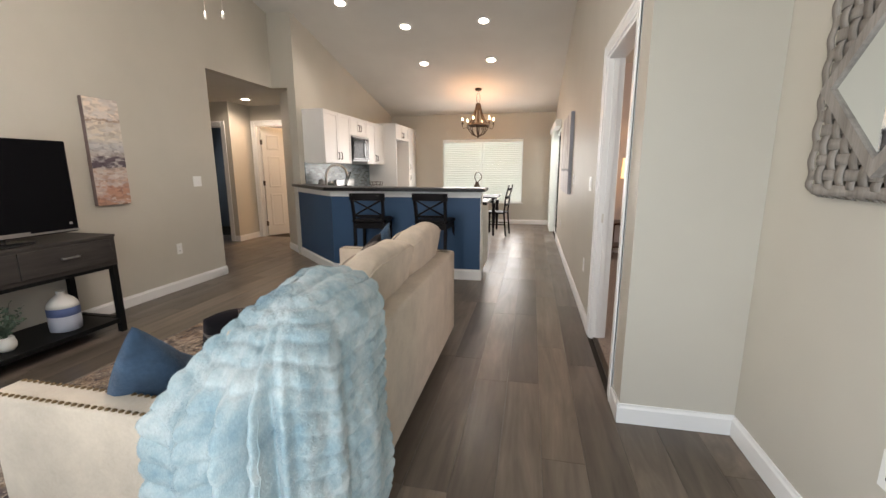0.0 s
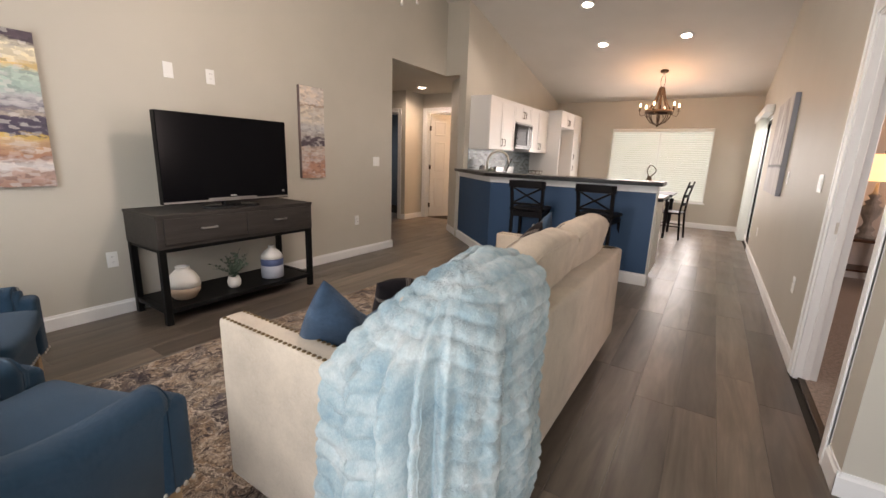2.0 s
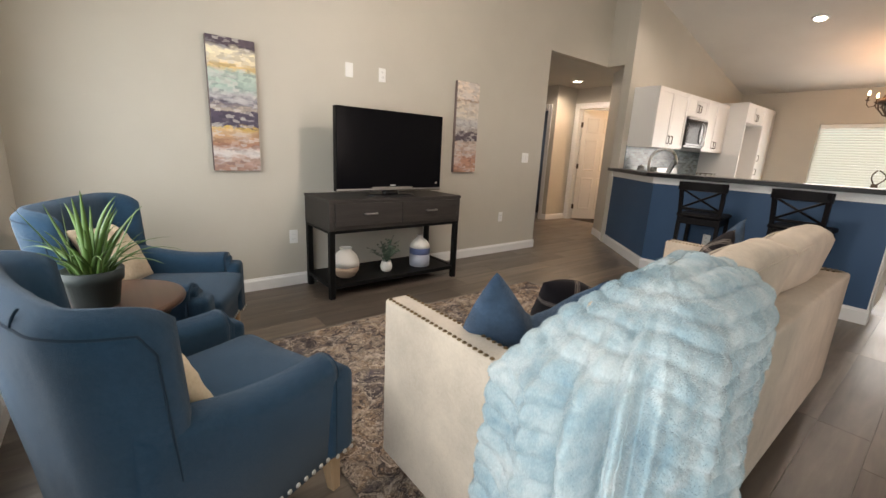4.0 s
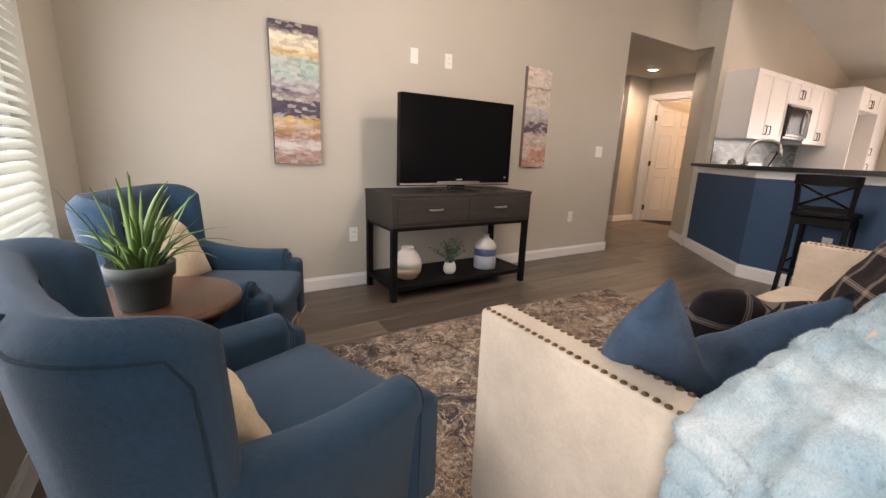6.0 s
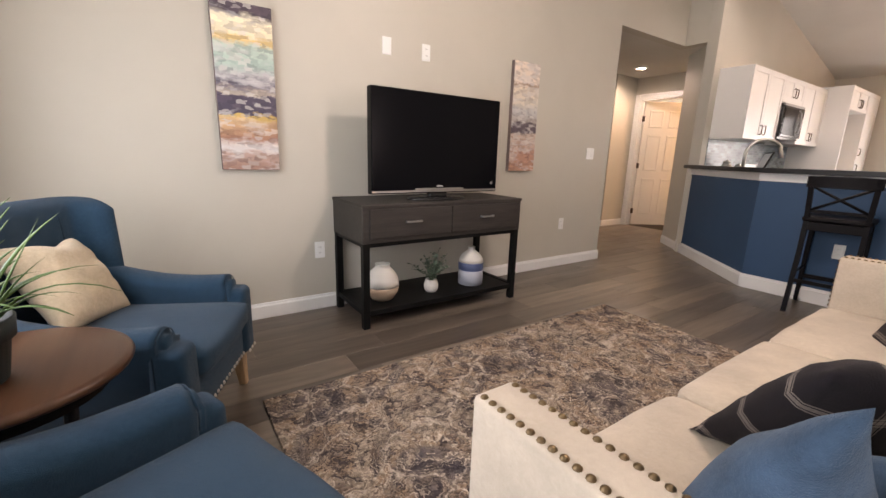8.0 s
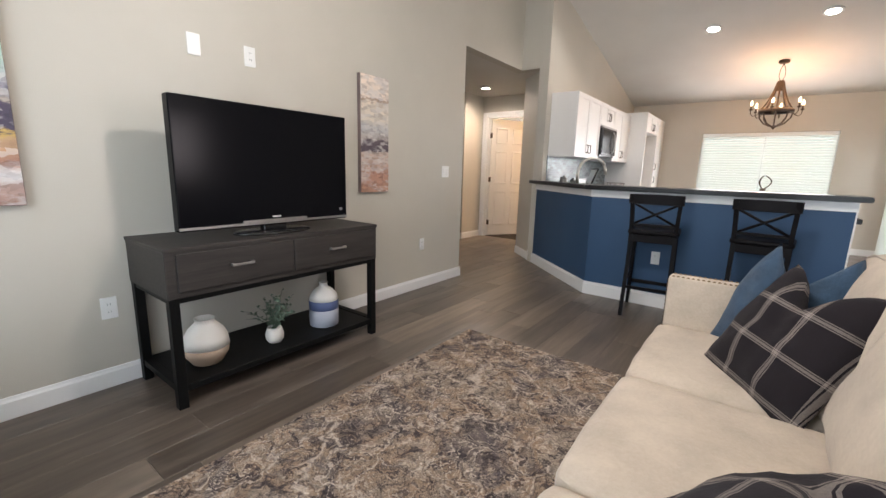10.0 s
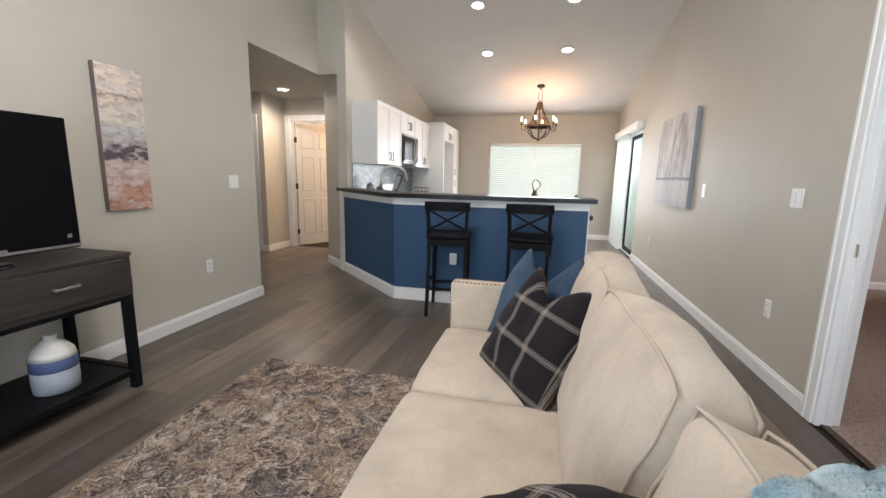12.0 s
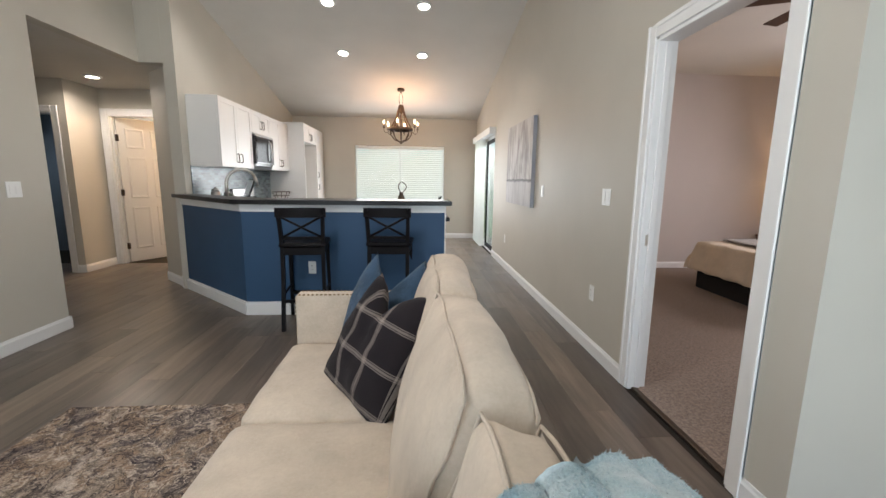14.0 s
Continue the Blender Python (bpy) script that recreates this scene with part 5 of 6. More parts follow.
# round side table with a potted plant
tb = thing("side_table", (-1.66, 0.07, 0), 0, "round walnut-brown side table between the armchairs", "table")
part("tabletop", lathe(bmesh.new(), [(0, 0.575), (0.235, 0.575), (0.248, 0.581), (0.252, 0.590), (0.248, 0.599), (0.236, 0.603), (0, 0.603)], 48), TABLEW, tb, "", True)
part("apron", lathe(bmesh.new(), [(0.19, 0.535), (0.20, 0.535), (0.20, 0.575), (0.19, 0.575)], 32), BLACKW, tb, "", True)
for k in range(3):
    an = radians(90 + 120 * k)
    bm = tube(bmesh.new(), [(0.12 * math.cos(an), 0.12 * math.sin(an), 0.56), (0.10 * math.cos(an), 0.10 * math.sin(an), 0.3), (0.21 * math.cos(an), 0.21 * math.sin(an), 0.01)], [0.016, 0.014, 0.011], 8)
    part("leg", bm, BLACKW, tb, "black leg", True)
pl = thing("potted_plant", (-1.60, 0.045, 0.603), 0, "spiky green aloe in a dark grey-green pot on the table", "plant")
part("pot", lathe(bmesh.new(), [(0, 0), (0.062, 0), (0.066, 0.004), (0.080, 0.095), (0.088, 0.095), (0.092, 0.135), (0.086, 0.138), (0.080, 0.125), (0, 0.12)], 32), POTG, pl, "", True)
rnd = random.Random(5)
for i in range(46):
    an = rnd.uniform(0, 2 * math.pi)
    r0 = rnd.uniform(0.0, 0.055)
    lean = rnd.uniform(0.05, 1.0) ** 1.3 * 0.85 if i % 3 else rnd.uniform(0.6, 1.1)
    L = rnd.uniform(0.16, 0.30) * (1.0 if lean < 0.6 else 0.85)
    bend = rnd.uniform(-0.15, 0.25)
    bm = bmesh.new()
    pts = []
    for q in range(9):
        t = q / 8
        a2 = lean * (0.55 + 0.6 * t) + bend * t * t
        pts.append(Vector((r0 + L * t * math.sin(a2), 0, 0.115 + L * t * math.cos(a2))))
    rows = []
    wd = rnd.uniform(0.008, 0.013)
    for q, p in enumerate(pts):
        t = q / 8
        w = wd * (0.75 + 0.6 * t - 1.3 * t * t) + 0.0006
        rows.append([bm.verts.new(p + Vector((0, -w, 0))), bm.verts.new(p + Vector((0.0035 * (1 - t), 0, -0.004 * (1 - t)))), bm.verts.new(p + Vector((0, w, 0))), bm.verts.new(p + Vector((-0.003 * (1 - t), 0, 0.003 * (1 - t))))])
    for a, b_ in zip(rows, rows[1:]):
        for kk in range(4):
            bm.faces.new((a[kk], a[(kk + 1) % 4], b_[(kk + 1) % 4], b_[kk]))
    bm.faces.new(rows[-1])
    bmesh.ops.rotate(bm, verts=bm.verts[:], cent=(0, 0, 0), matrix=Matrix.Rotation(an, 3, "Z"))
    part("leaf", bm, LEAF, pl, "", True)

# rug
bm = box(-2.215, -0.66, 0.695, 3.165, 0.001, 0.012, 0.003)
tagged(link_mesh("area_rug", bm, RUG), "worn ornate rug in beige, grey, brown and navy", "rug")

# console and television
con = thing("console_table", (-3.205, 1.385, 0), 0, "dark grey-brown wood console with black frame and two drawers", "console table")
CW, CD = 1.295, 0.505
part("cabinet_body", box(0, CD, 0, CW, 0.555, 0.79, 0.003), ESP, con)
part("top_board", box(-0.002, CD + 0.006, -0.005, CW + 0.005, 0.776, 0.796, 0.003), ESP, con)
for i, (y0, y1) in enumerate(((0.045, 0.645), (0.65, 1.25))):
    d = part("drawer", box(CD, CD + 0.012, y0, y1, 0.585, 0.765, 0.002), ESP, con)
    yc = (y0 + y1) / 2
    bm = box(CD + 0.03, CD + 0.037, yc - 0.055, yc + 0.055, 0.674, 0.687, 0.003)
    cuboid(bm, CD + 0.012, CD + 0.032, yc - 0.058, yc - 0.046, 0.675, 0.687)
    cuboid(bm, CD + 0.012, CD + 0.032, yc + 0.046, yc + 0.058, 0.675, 0.687)
    part("handle", bm, STEEL, d, "brushed steel bar handle")
for x in (0.024, CD - 0.024):
    for y in (0.026, CW - 0.026):
        part("leg", box(x - 0.022, x + 0.022, y - 0.022, y + 0.022, 0.0, 0.555, 0.002), BLACKM, con, "black square leg")
for a in ((0.046, CD - 0.046, 0.01, 0.035), (0.046, CD - 0.046, CW - 0.035, CW - 0.01)):
    part("rail", box(a[0], a[1], a[2], a[3], 0.53, 0.554), BLACKM, con)
for x in (0.008, CD - 0.034):
    part("rail", box(x, x + 0.026, 0.048, CW - 0.048, 0.53, 0.554), BLACKM, con)
part("shelf", box(0.004, CD - 0.004, 0.05, CW - 0.05, 0.085, 0.118, 0.002), BLACKM, con, "dark lower shelf")
for y in (0.01, CW - 0.035):
    part("shelf_end", box(0.046, CD - 0.046, y, y + 0.04, 0.086, 0.117), BLACKM, con)

tv = thing("television", (-2.875, 2.025, 0.796), 90, "black flat-screen television with silver lower trim", "television")
part("bezel", box(-0.515, 0.515, -0.035, 0.03, 0.045, 0.70, 0.006, 2), SCREEN, tv)
part("rear_housing", box(-0.40, 0.40, 0.03, 0.075, 0.10, 0.62, 0.012, 2), BLACKM, tv)
part("screen", box(-0.47, 0.47, -0.037, -0.034, 0.118, 0.672), SCREEN, tv, "dark glossy screen")
part("trim_strip", box(-0.515, 0.515, -0.041, -0.03, 0.052, 0.066, 0.002), STEEL, tv, "silver trim strip")
part("speaker_strip", box(-0.20, 0.20, -0.043, -0.034, 0.066, 0.079, 0.002), STEEL, tv, "silver speaker strip")
part("maker_mark", box(-0.025, 0.025, -0.0385, -0.035, 0.088, 0.096), PLATE, tv, "small white mark")
part("sticker", box(0.455, 0.475, -0.0365, -0.0345, 0.10, 0.12), STEEL, tv, "small grey sticker")
part("stand_neck", box(-0.07, 0.07, -0.02, 0.03, 0.015, 0.06, 0.004), GLOSSB, tv)
bm = lathe(bmesh.new(), [(0, 0), (1, 0), (1.0, 0.008), (0.96, 0.014), (0, 0.018)], 40)
bmesh.ops.scale(bm, vec=(0.235, 0.12, 1), verts=bm.verts[:])
part("stand_base", bm, GLOSSB, tv, "glossy black oval foot", True)


def vase(name, y, x, profile_parts, label, squash=1.09):
    e = thing(name, (x, y, 0.118), 0, label, "vase")
    for pn, prof, mm in profile_parts:
        part(pn, lathe(bmesh.new(), [(rr * squash, z) for rr, z in prof], 32), mm, e, "", True)
    return e


vase("ceramic_vase", 1.605, -2.885, [("lower_body", [(0, 0), (0.055, 0), (0.068, 0.008), (0.098, 0.06), (0.104, 0.10)], CERT),
                                      ("upper_body", [(0.104, 0.10), (0.098, 0.15), (0.080, 0.19), (0.052, 0.222), (0.044, 0.228), (0.044, 0.246), (0.048, 0.252), (0.042, 0.252), (0.036, 0.23), (0, 0.22)], CERW)], "white and tan two-tone ceramic vase on the console shelf")
vase("ceramic_jar", 2.36, -2.875, [("lower_body", [(0, 0), (0.074, 0), (0.086, 0.006), (0.089, 0.05), (0.088, 0.12)], CERG), ("band", [(0.088, 0.12), (0.0895, 0.122), (0.0895, 0.178), (0.088, 0.18)], CERB),
                                  ("upper_body", [(0.088, 0.18), (0.082, 0.21), (0.060, 0.242), (0.034, 0.264), (0.024, 0.272), (0.024, 0.292), (0.028, 0.297), (0.020, 0.297), (0.0, 0.285)], CERW)], "mottled grey and white ceramic jar with a blue band")
sp = thing("small_plant", (-2.86, 1.985, 0.118), 0, "grey-green leafy plant in a small white pot on the shelf", "plant")
part("pot", lathe(bmesh.new(), [(0, 0), (0.036, 0), (0.05, 0.02), (0.054, 0.05), (0.044, 0.085), (0.040, 0.095), (0.034, 0.088), (0, 0.08)], 24), CERW, sp, "", True)
rnd = random.Random(9)
for i in range(30):
    an, lean, L = rnd.uniform(0, 6.28), rnd.uniform(0.15, 1.25), rnd.uniform(0.13, 0.24)
    pts = [Vector((0.01 + L * t * math.sin(lean * (0.5 + 0.6 * t)), 0, 0.08 + L * t * math.cos(lean * (0.5 + 0.6 * t)))) for t in (0, 0.33, 0.66, 1.0)]
    bm = tube(bmesh.new(), pts, 0.0012, 4)
    for q in range(9):
        t = 0.2 + 0.8 * q / 8
        p = pts[0].lerp(pts[3], t) if q in (0, 8) else pts[min(2, int(t * 3))].lerp(pts[min(3, int(t * 3) + 1)], t * 3 - int(t * 3)) if t < 1 else pts[3]
        d = Vector((rnd.uniform(-1, 1), rnd.uniform(-1, 1), rnd.uniform(-0.3, 0.9))).normalized()
        w = d.orthogonal().normalized() * 0.009
        ln = d * rnd.uniform(0.02, 0.03)
        bm.faces.new([bm.verts.new(p), bm.verts.new(p + ln * 0.5 + w), bm.verts.new(p + ln), bm.verts.new(p + ln * 0.5 - w)])
    bmesh.ops.rotate(bm, verts=bm.verts[:], cent=(0, 0, 0), matrix=Matrix.Rotation(an, 3, "Z"))
    part("sprig", bm, LEAF2, sp)

# paintings
A1 = band_art("sunset_bands", [(0.0, (0.30, 0.17, 0.13)), (0.10, (0.42, 0.30, 0.26)), (0.14, (0.62, 0.60, 0.60)), (0.20, (0.36, 0.18, 0.12)), (0.30, (0.55, 0.36, 0.20)), (0.335, (0.62, 0.42, 0.12)), (0.35, (0.06, 0.05, 0.085)),
                               (0.46, (0.07, 0.055, 0.09)), (0.475, (0.42, 0.36, 0.30)), (0.52, (0.10, 0.09, 0.13)), (0.58, (0.45, 0.44, 0.46)), (0.64, (0.36, 0.48, 0.43)), (0.75, (0.40, 0.50, 0.44)), (0.79, (0.66, 0.46, 0.18)), (0.83, (0.75, 0.66, 0.47)), (0.90, (0.78, 0.71, 0.54)), (0.945, (0.07, 0.05, 0.07))], 0, 0.92, 1.3)
A2 = band_art("shore_bands", [(0.0, (0.42, 0.24, 0.17)), (0.16, (0.44, 0.24, 0.17)), (0.26, (0.46, 0.33, 0.27)), (0.34, (0.50, 0.40, 0.34)), (0.365, (0.085, 0.065, 0.085)), (0.45, (0.10, 0.075, 0.09)), (0.47, (0.36, 0.32, 0.30)), (0.56, (0.45, 0.45, 0.46)),
                              (0.62, (0.58, 0.53, 0.46)), (0.78, (0.64, 0.55, 0.46)), (0.80, (0.30, 0.2, 0.15)), (0.815, (0.68, 0.58, 0.50)), (1.0, (0.70, 0.60, 0.52))], 0, 0.92, 4.1)
EDGE = paint("canvas_edge", (0.20, 0.15, 0.14), 0.7, 0.3, 20, 0.2)


def canvas(place, rz, w, h, d, face, edge, label):
    e = thing("painting", place, rz, label, "painting")
    part("stretcher", box(-w / 2, w / 2, -d + 0.002, 0, 0, h, 0.003), edge, e, "canvas side")
    part("canvas", box(-w / 2 + 0.002, w / 2 - 0.002, -d, -d + 0.002, 0.002, h - 0.002, 0.0005), face, e, "painted front")
    return e


canvas((XW, 0.885, 0.975), 90, 0.32, 0.92, 0.04, A1, EDGE, "tall abstract canvas with cream, teal, purple and rust bands")
canvas((XW, 3.135, 0.98), 90, 0.31, 0.92, 0.04, A2, EDGE, "tall abstract canvas with beige, plum and terracotta bands")
A3, nt, b = mat("pale_grey_abstract")
v = coords(nt, (3.2, 1, 0.9))
n1 = noise_tex(nt, v, 2.2, 6, 0.65, 0.4)
c = ramp(nt, n1, [(0.30, (0.17, 0.15, 0.145)), (0.44, (0.33, 0.30, 0.285)), (0.55, (0.50, 0.48, 0.46)), (0.70, (0.60, 0.58, 0.56))])
sep = nt.nodes.new("ShaderNodeSeparateXYZ")
nt.links.new(coords(nt), sep.inputs[0])
ad = nt.nodes.new("ShaderNodeMath")
ad.operation = "MULTIPLY_ADD"
nt.links.new(noise_tex(nt, coords(nt), 6.0, 4), ad.inputs[0])
ad.inputs[1].default_value = 0.06
nt.links.new(sep.outputs[2], ad.inputs[2])
line = ramp(nt, ad.outputs[0], [(0.30, (0, 0, 0)), (0.315, (0.85,) * 3), (0.335, (0.85,) * 3), (0.35, (0, 0, 0))])
c = mixc(nt, line, c, (0.07, 0.07, 0.08))
low = ramp(nt, ad.outputs[0], [(0.30, (0.6,) * 3), (0.33, (0, 0, 0))])
c = mixc(nt, low, c, (0.50, 0.49, 0.50))
nt.links.new(c, b.inputs["Base Color"])
b.inputs["Roughness"].default_value = 0.6
bump(nt, b, n1, 0.3, 0.004)
GEDGE = paint("grey_canvas_edge", (0.33, 0.34, 0.38), 0.6, 0.1)
canvas((XE, 6.07, 0.975), -90, 1.22, 0.99, 0.045, A3, GEDGE, "wide pale grey abstract canvas with dark shoreline")

# ceiling fan with a lit lamp and two pull chains
fx, fy = -1.22, 2.2
fan = thing("ceiling_fan", (fx, fy, 0), 0, "white ceiling fan with lit lamp bowl and pull chains", "ceiling fan")
zc = roof_z(fy)
part("downrod", tube(bmesh.new(), [(0, 0, 2.62), (0, 0, zc)], 0.014, 10), TRIM, fan)
part("motor", lathe(bmesh.new(), [(0, 2.52), (0.09, 2.52), (0.12, 2.56), (0.11, 2.62), (0.04, 2.65), (0, 2.65)], 24), TRIM, fan, "", True)
for k in range(5):
    bm = box(0.13, 0.60, -0.06, 0.06, -0.004, 0.004, 0.003)
    o = part("blade", bm, TRIM, fan)
    o.matrix_basis = pose(0, 0, 2.56, 10, 0, 72 * k + 20)
part("bowl", lathe(bmesh.new(), [(0, 2.41), (0.06, 2.42), (0.105, 2.45), (0.12, 2.49), (0.11, 2.52), (0, 2.52)], 24), glow("fan_bowl_glow", (1.0, 0.87, 0.7), 5), fan, "glowing bowl", True)
for dx, dy, zb in ((-0.035, -0.01, 2.085), (0.055, 0.015, 2.085)):
    bm = tube(bmesh.new(), [(dx, dy, 2.5), (dx, dy, zb + 0.04)], 0.0018, 5)
    ch = part("pull_chain", bm, NICKEL, fan)
    part("chain_weight", lathe(bmesh.new(), [(0, zb), (0.008, zb + 0.004), (0.009, zb + 0.02), (0.004, zb + 0.04), (0, zb + 0.042)], 10, (dx, dy, 0)), NICKEL, ch, "", True)
point_lamp("fan_lamp", (fx, fy, 2.33), 62, (1.0, 0.93, 0.83), 0.06)

# ---- bar stools ----


def bar_stool(place, rz):
    e = thing("bar_stool", place, rz, "black wooden bar stool with crossed back, at the navy bar", "stool", "bar stools")
    for sx in (-1, 1):
        # rear leg and back post in one, raked
        bm = bmesh.new()
        pts = [(sx * 0.195, -0.24, 0.0), (sx * 0.185, -0.185, 0.45), (sx * 0.185, -0.175, 0.70), (sx * 0.192, -0.20, 0.88), (sx * 0.198, -0.235, 1.03)]
        rows = []
        for x, y, z in pts:
            w, d = 0.017, 0.019
            rows.append([bm.verts.new((x + a * w, y + b_ * d, z)) for a, b_ in ((-1, -1), (1, -1), (1, 1), (-1, 1))])
        for r0, r1 in zip(rows, rows[1:]):
            for k in range(4):
                bm.faces.new((r0[k], r0[(k + 1) % 4], r1[(k + 1) % 4], r1[k]))
        bm.faces.new(rows[0])
        bm.faces.new(rows[-1])
        part("back_post", bm, BLACKW, e)
        part("front_leg", taper(bmesh.new(), sx * 0.185, 0.17, 0.0, 0.68, 0.03, 0.038, sx * 0.012, 0.02, 0.003), BLACKW, e)
        part("side_stretcher", tube(bmesh.new(), [(sx * 0.19, -0.205, 0.30), (sx * 0.192, 0.178, 0.30)], 0.011, 8), BLACKW, e)
    part("footrest", box(-0.18, 0.18, 0.165, 0.195, 0.205, 0.235, 0.004), BLACKW, e)
    part("rear_stretcher", box(-0.175, 0.175, -0.225, -0.203, 0.235, 0.262, 0.003), BLACKW, e)
    bm = cushion(bmesh.new(), -0.215, 0.215, -0.20, 0.215, 0.70, 0.738, 0.3, 0.006, 2, 8, 0.0)
    part("seat", bm, BLACKW, e, "", True)
    part("seat_apron", box(-0.195, 0.195, -0.19, 0.19, 0.635, 0.70, 0.004), BLACKW, e)
    # curved top rail
    bm = bmesh.new()
    rows = []
    for i in range(13):
        u = 2 * i / 12 - 1
        y = -0.222 - 0.03 * (1 - u * u)
        h = 0.004 * (1 - u * u)
        rows.append([bm.verts.new((0.225 * u, y + a, z)) for a, z in ((-0.012, 0.955), (0.012, 0.95), (0.012, 1.025 + h), (-0.012, 1.03 + h))])
    for r0, r1 in zip(rows, rows[1:]):
        for k in range(4):
            bm.faces.new((r0[k], r0[(k + 1) % 4], r1[(k + 1) % 4], r1[k]))
    bm.faces.new(rows[0])
    bm.faces.new(rows[-1])
    part("top_rail", bm, BLACKW, e)
    part("lower_rail", box(-0.175, 0.175, -0.196, -0.175, 0.765, 0.79, 0.003), BLACKW, e)
    for s in (-1, 1):
        bm = tube(bmesh.new(), [(-0.175 * s, -0.187, 0.785), (0, -0.215 - 0.006 * s, 0.87), (0.178 * s, -0.222, 0.955)], 0.0105, 6)
        part("cross_slat", bm, BLACKW, e, "", True)
    for o in e.children:
        for vert in o.data.vertices:
            vert.co.x *= 0.88
    return e


st = bar_stool((-1.285, 4.575, 0), 6)
copy_thing(st, pose(-0.55, 4.62, 0, 0, 0, -4))

# ---- dining corner ----
dt = thing("dining_table", (-0.60, 8.52, 0), 0, "black dining table with turned legs under the chandelier", "table")
part("tabletop", box(-0.50, 0.47, -0.48, 0.48, 0.725, 0.755, 0.006, 2), BLACKW, dt)
part("apron", box(-0.43, 0.40, -0.41, 0.41, 0.64, 0.724, 0.003), BLACKW, dt)
for sx in (-0.43, 0.40):
    for sy in (-0.42, 0.42):
        bm = lathe(bmesh.new(), [(0, 0), (0.018, 0), (0.024, 0.06), (0.02, 0.12), (0.033, 0.30), (0.036, 0.45), (0.026, 0.54), (0.036, 0.58), (0.036, 0.64), (0, 0.64)], 12, (sx, sy, 0))
        part("leg", bm, BLACKW, dt, "", True)


def dining_chair(place, rz):
    e = thing("dining_chair", place, rz, "black wooden ladder-back dining chair at the table", "chair", "dining chairs")
    part("seat", box(-0.21, 0.21, -0.20, 0.21, 0.43, 0.46, 0.008, 2), BLACKW, e)
    for sx in (-1, 1):
        part("back_post", tube(bmesh.new(), [(sx * 0.185, -0.23, 0.0), (sx * 0.19, -0.19, 0.45), (sx * 0.19, -0.22, 0.75), (sx * 0.195, -0.275, 0.98)], [0.016, 0.018, 0.016, 0.013], 8), BLACKW, e, "", True)
        part("front_leg", taper(bmesh.new(), sx * 0.18, 0.18, 0.0, 0.43, 0.028, 0.036), BLACKW, e)
        part("side_stretcher", tube(bmesh.new(), [(sx * 0.186, -0.21, 0.22), (sx * 0.18, 0.18, 0.22)], 0.010, 6), BLACKW, e)
    part("front_stretcher", tube(bmesh.new(), [(-0.18, 0.18, 0.17), (0.18, 0.18, 0.17)], 0.010, 6), BLACKW, e)
    for z, y in ((0.60, -0.205), (0.74, -0.222), (0.90, -0.255)):
        bm = bmesh.new()
        rows = []
        for i in range(9):
            u = 2 * i / 8 - 1
            rows.append([bm.verts.new((0.19 * u, y - 0.02 * (1 - u * u) + a, z + dz)) for a, dz in ((-0.007, -0.022), (0.007, -0.022), (0.005, 0.026), (-0.009, 0.026))])
        for r0, r1 in zip(rows, rows[1:]):
            for k in range(4):
                bm.faces.new((r0[k], r0[(k + 1) % 4], r1[(k + 1) % 4], r1[k]))
        bm.faces.new(rows[0])
        bm.faces.new(rows[-1])
        part("back_slat", bm, BLACKW, e)
    return e


dining_chair((-0.16, 8.30, 0), 82)
# dark ornament on the table
orn = thing("table_ornament", (-0.585, 8.55, 0.755), 0, "dark sculptural vase with curling stems on the table", "ornament")
part("vase_body", lathe(bmesh.new(), [(0, 0), (0.045, 0), (0.05, 0.02), (0.075, 0.12), (0.06, 0.20), (0.035, 0.25), (0.04, 0.28), (0, 0.28)], 20), BRONZE, orn, "", True)
for an, r in ((0.4, 0.10), (2.2, 0.09), (4.0, 0.07)):
    pts = [(r * math.sin(t * 3.0) * math.cos(an), r * math.sin(t * 3.0) * math.sin(an) * 0.6, 0.26 + 0.24 * t - 0.03 * t * t) for t in [q / 10 for q in range(11)]]
    part("stem", tube(bmesh.new(), pts, 0.009, 6), BRONZE, orn, "", True)

# chandelier
cx, cyy, cz = -0.585, 8.58, roof_z(8.58)
ch = thing("chandelier", (cx, cyy, 0), 0, "rustic wood and iron chandelier with candle bulbs, lit", "chandelier")
part("canopy", lathe(bmesh.new(), [(0, cz - 0.035), (0.05, cz - 0.035), (0.065, cz - 0.02), (0.068, cz + 0.012), (0, cz + 0.012)], 24), BRONZE, ch, "", True)
for s in (-1, 1):
    pts = [(0, 0, cz - 0.03), (s * 0.03, 0, cz - 0.12), (s * 0.035, 0, cz - 0.2), (s * 0.015, 0, cz - 0.26)]
    part("hanger", tube(bmesh.new(), pts, 0.004, 6), BRONZE, ch)
part("hub", lathe(bmesh.new(), [(0, 2.42), (0.05, 2.43), (0.055, 2.52), (0.04, 2.56), (0, 2.57)], 16), RUSTIC, ch, "brown wood hub", True)
part("stem", tube(bmesh.new(), [(0, 0, 1.93), (0, 0, 2.45)], 0.010, 8), BRONZE, ch)
for k in range(8):
    an = 2 * math.pi * k / 8
    pts = [(r * math.cos(an), r * math.sin(an), z) for r, z in ((0.045, 2.50), (0.07, 2.40), (0.12, 2.27), (0.185, 2.165))]
    part("upper_stave", tube(bmesh.new(), pts, 0.011, 6), RUSTIC, ch, "brown wood stave")
    pts = [(r * math.cos(an), r * math.sin(an), z) for r, z in ((0.195, 2.13), (0.18, 2.05), (0.12, 1.97), (0.02, 1.925))]
    part("lower_stave", tube(bmesh.new(), pts, 0.010, 6), RUSTIC, ch, "brown wood stave")
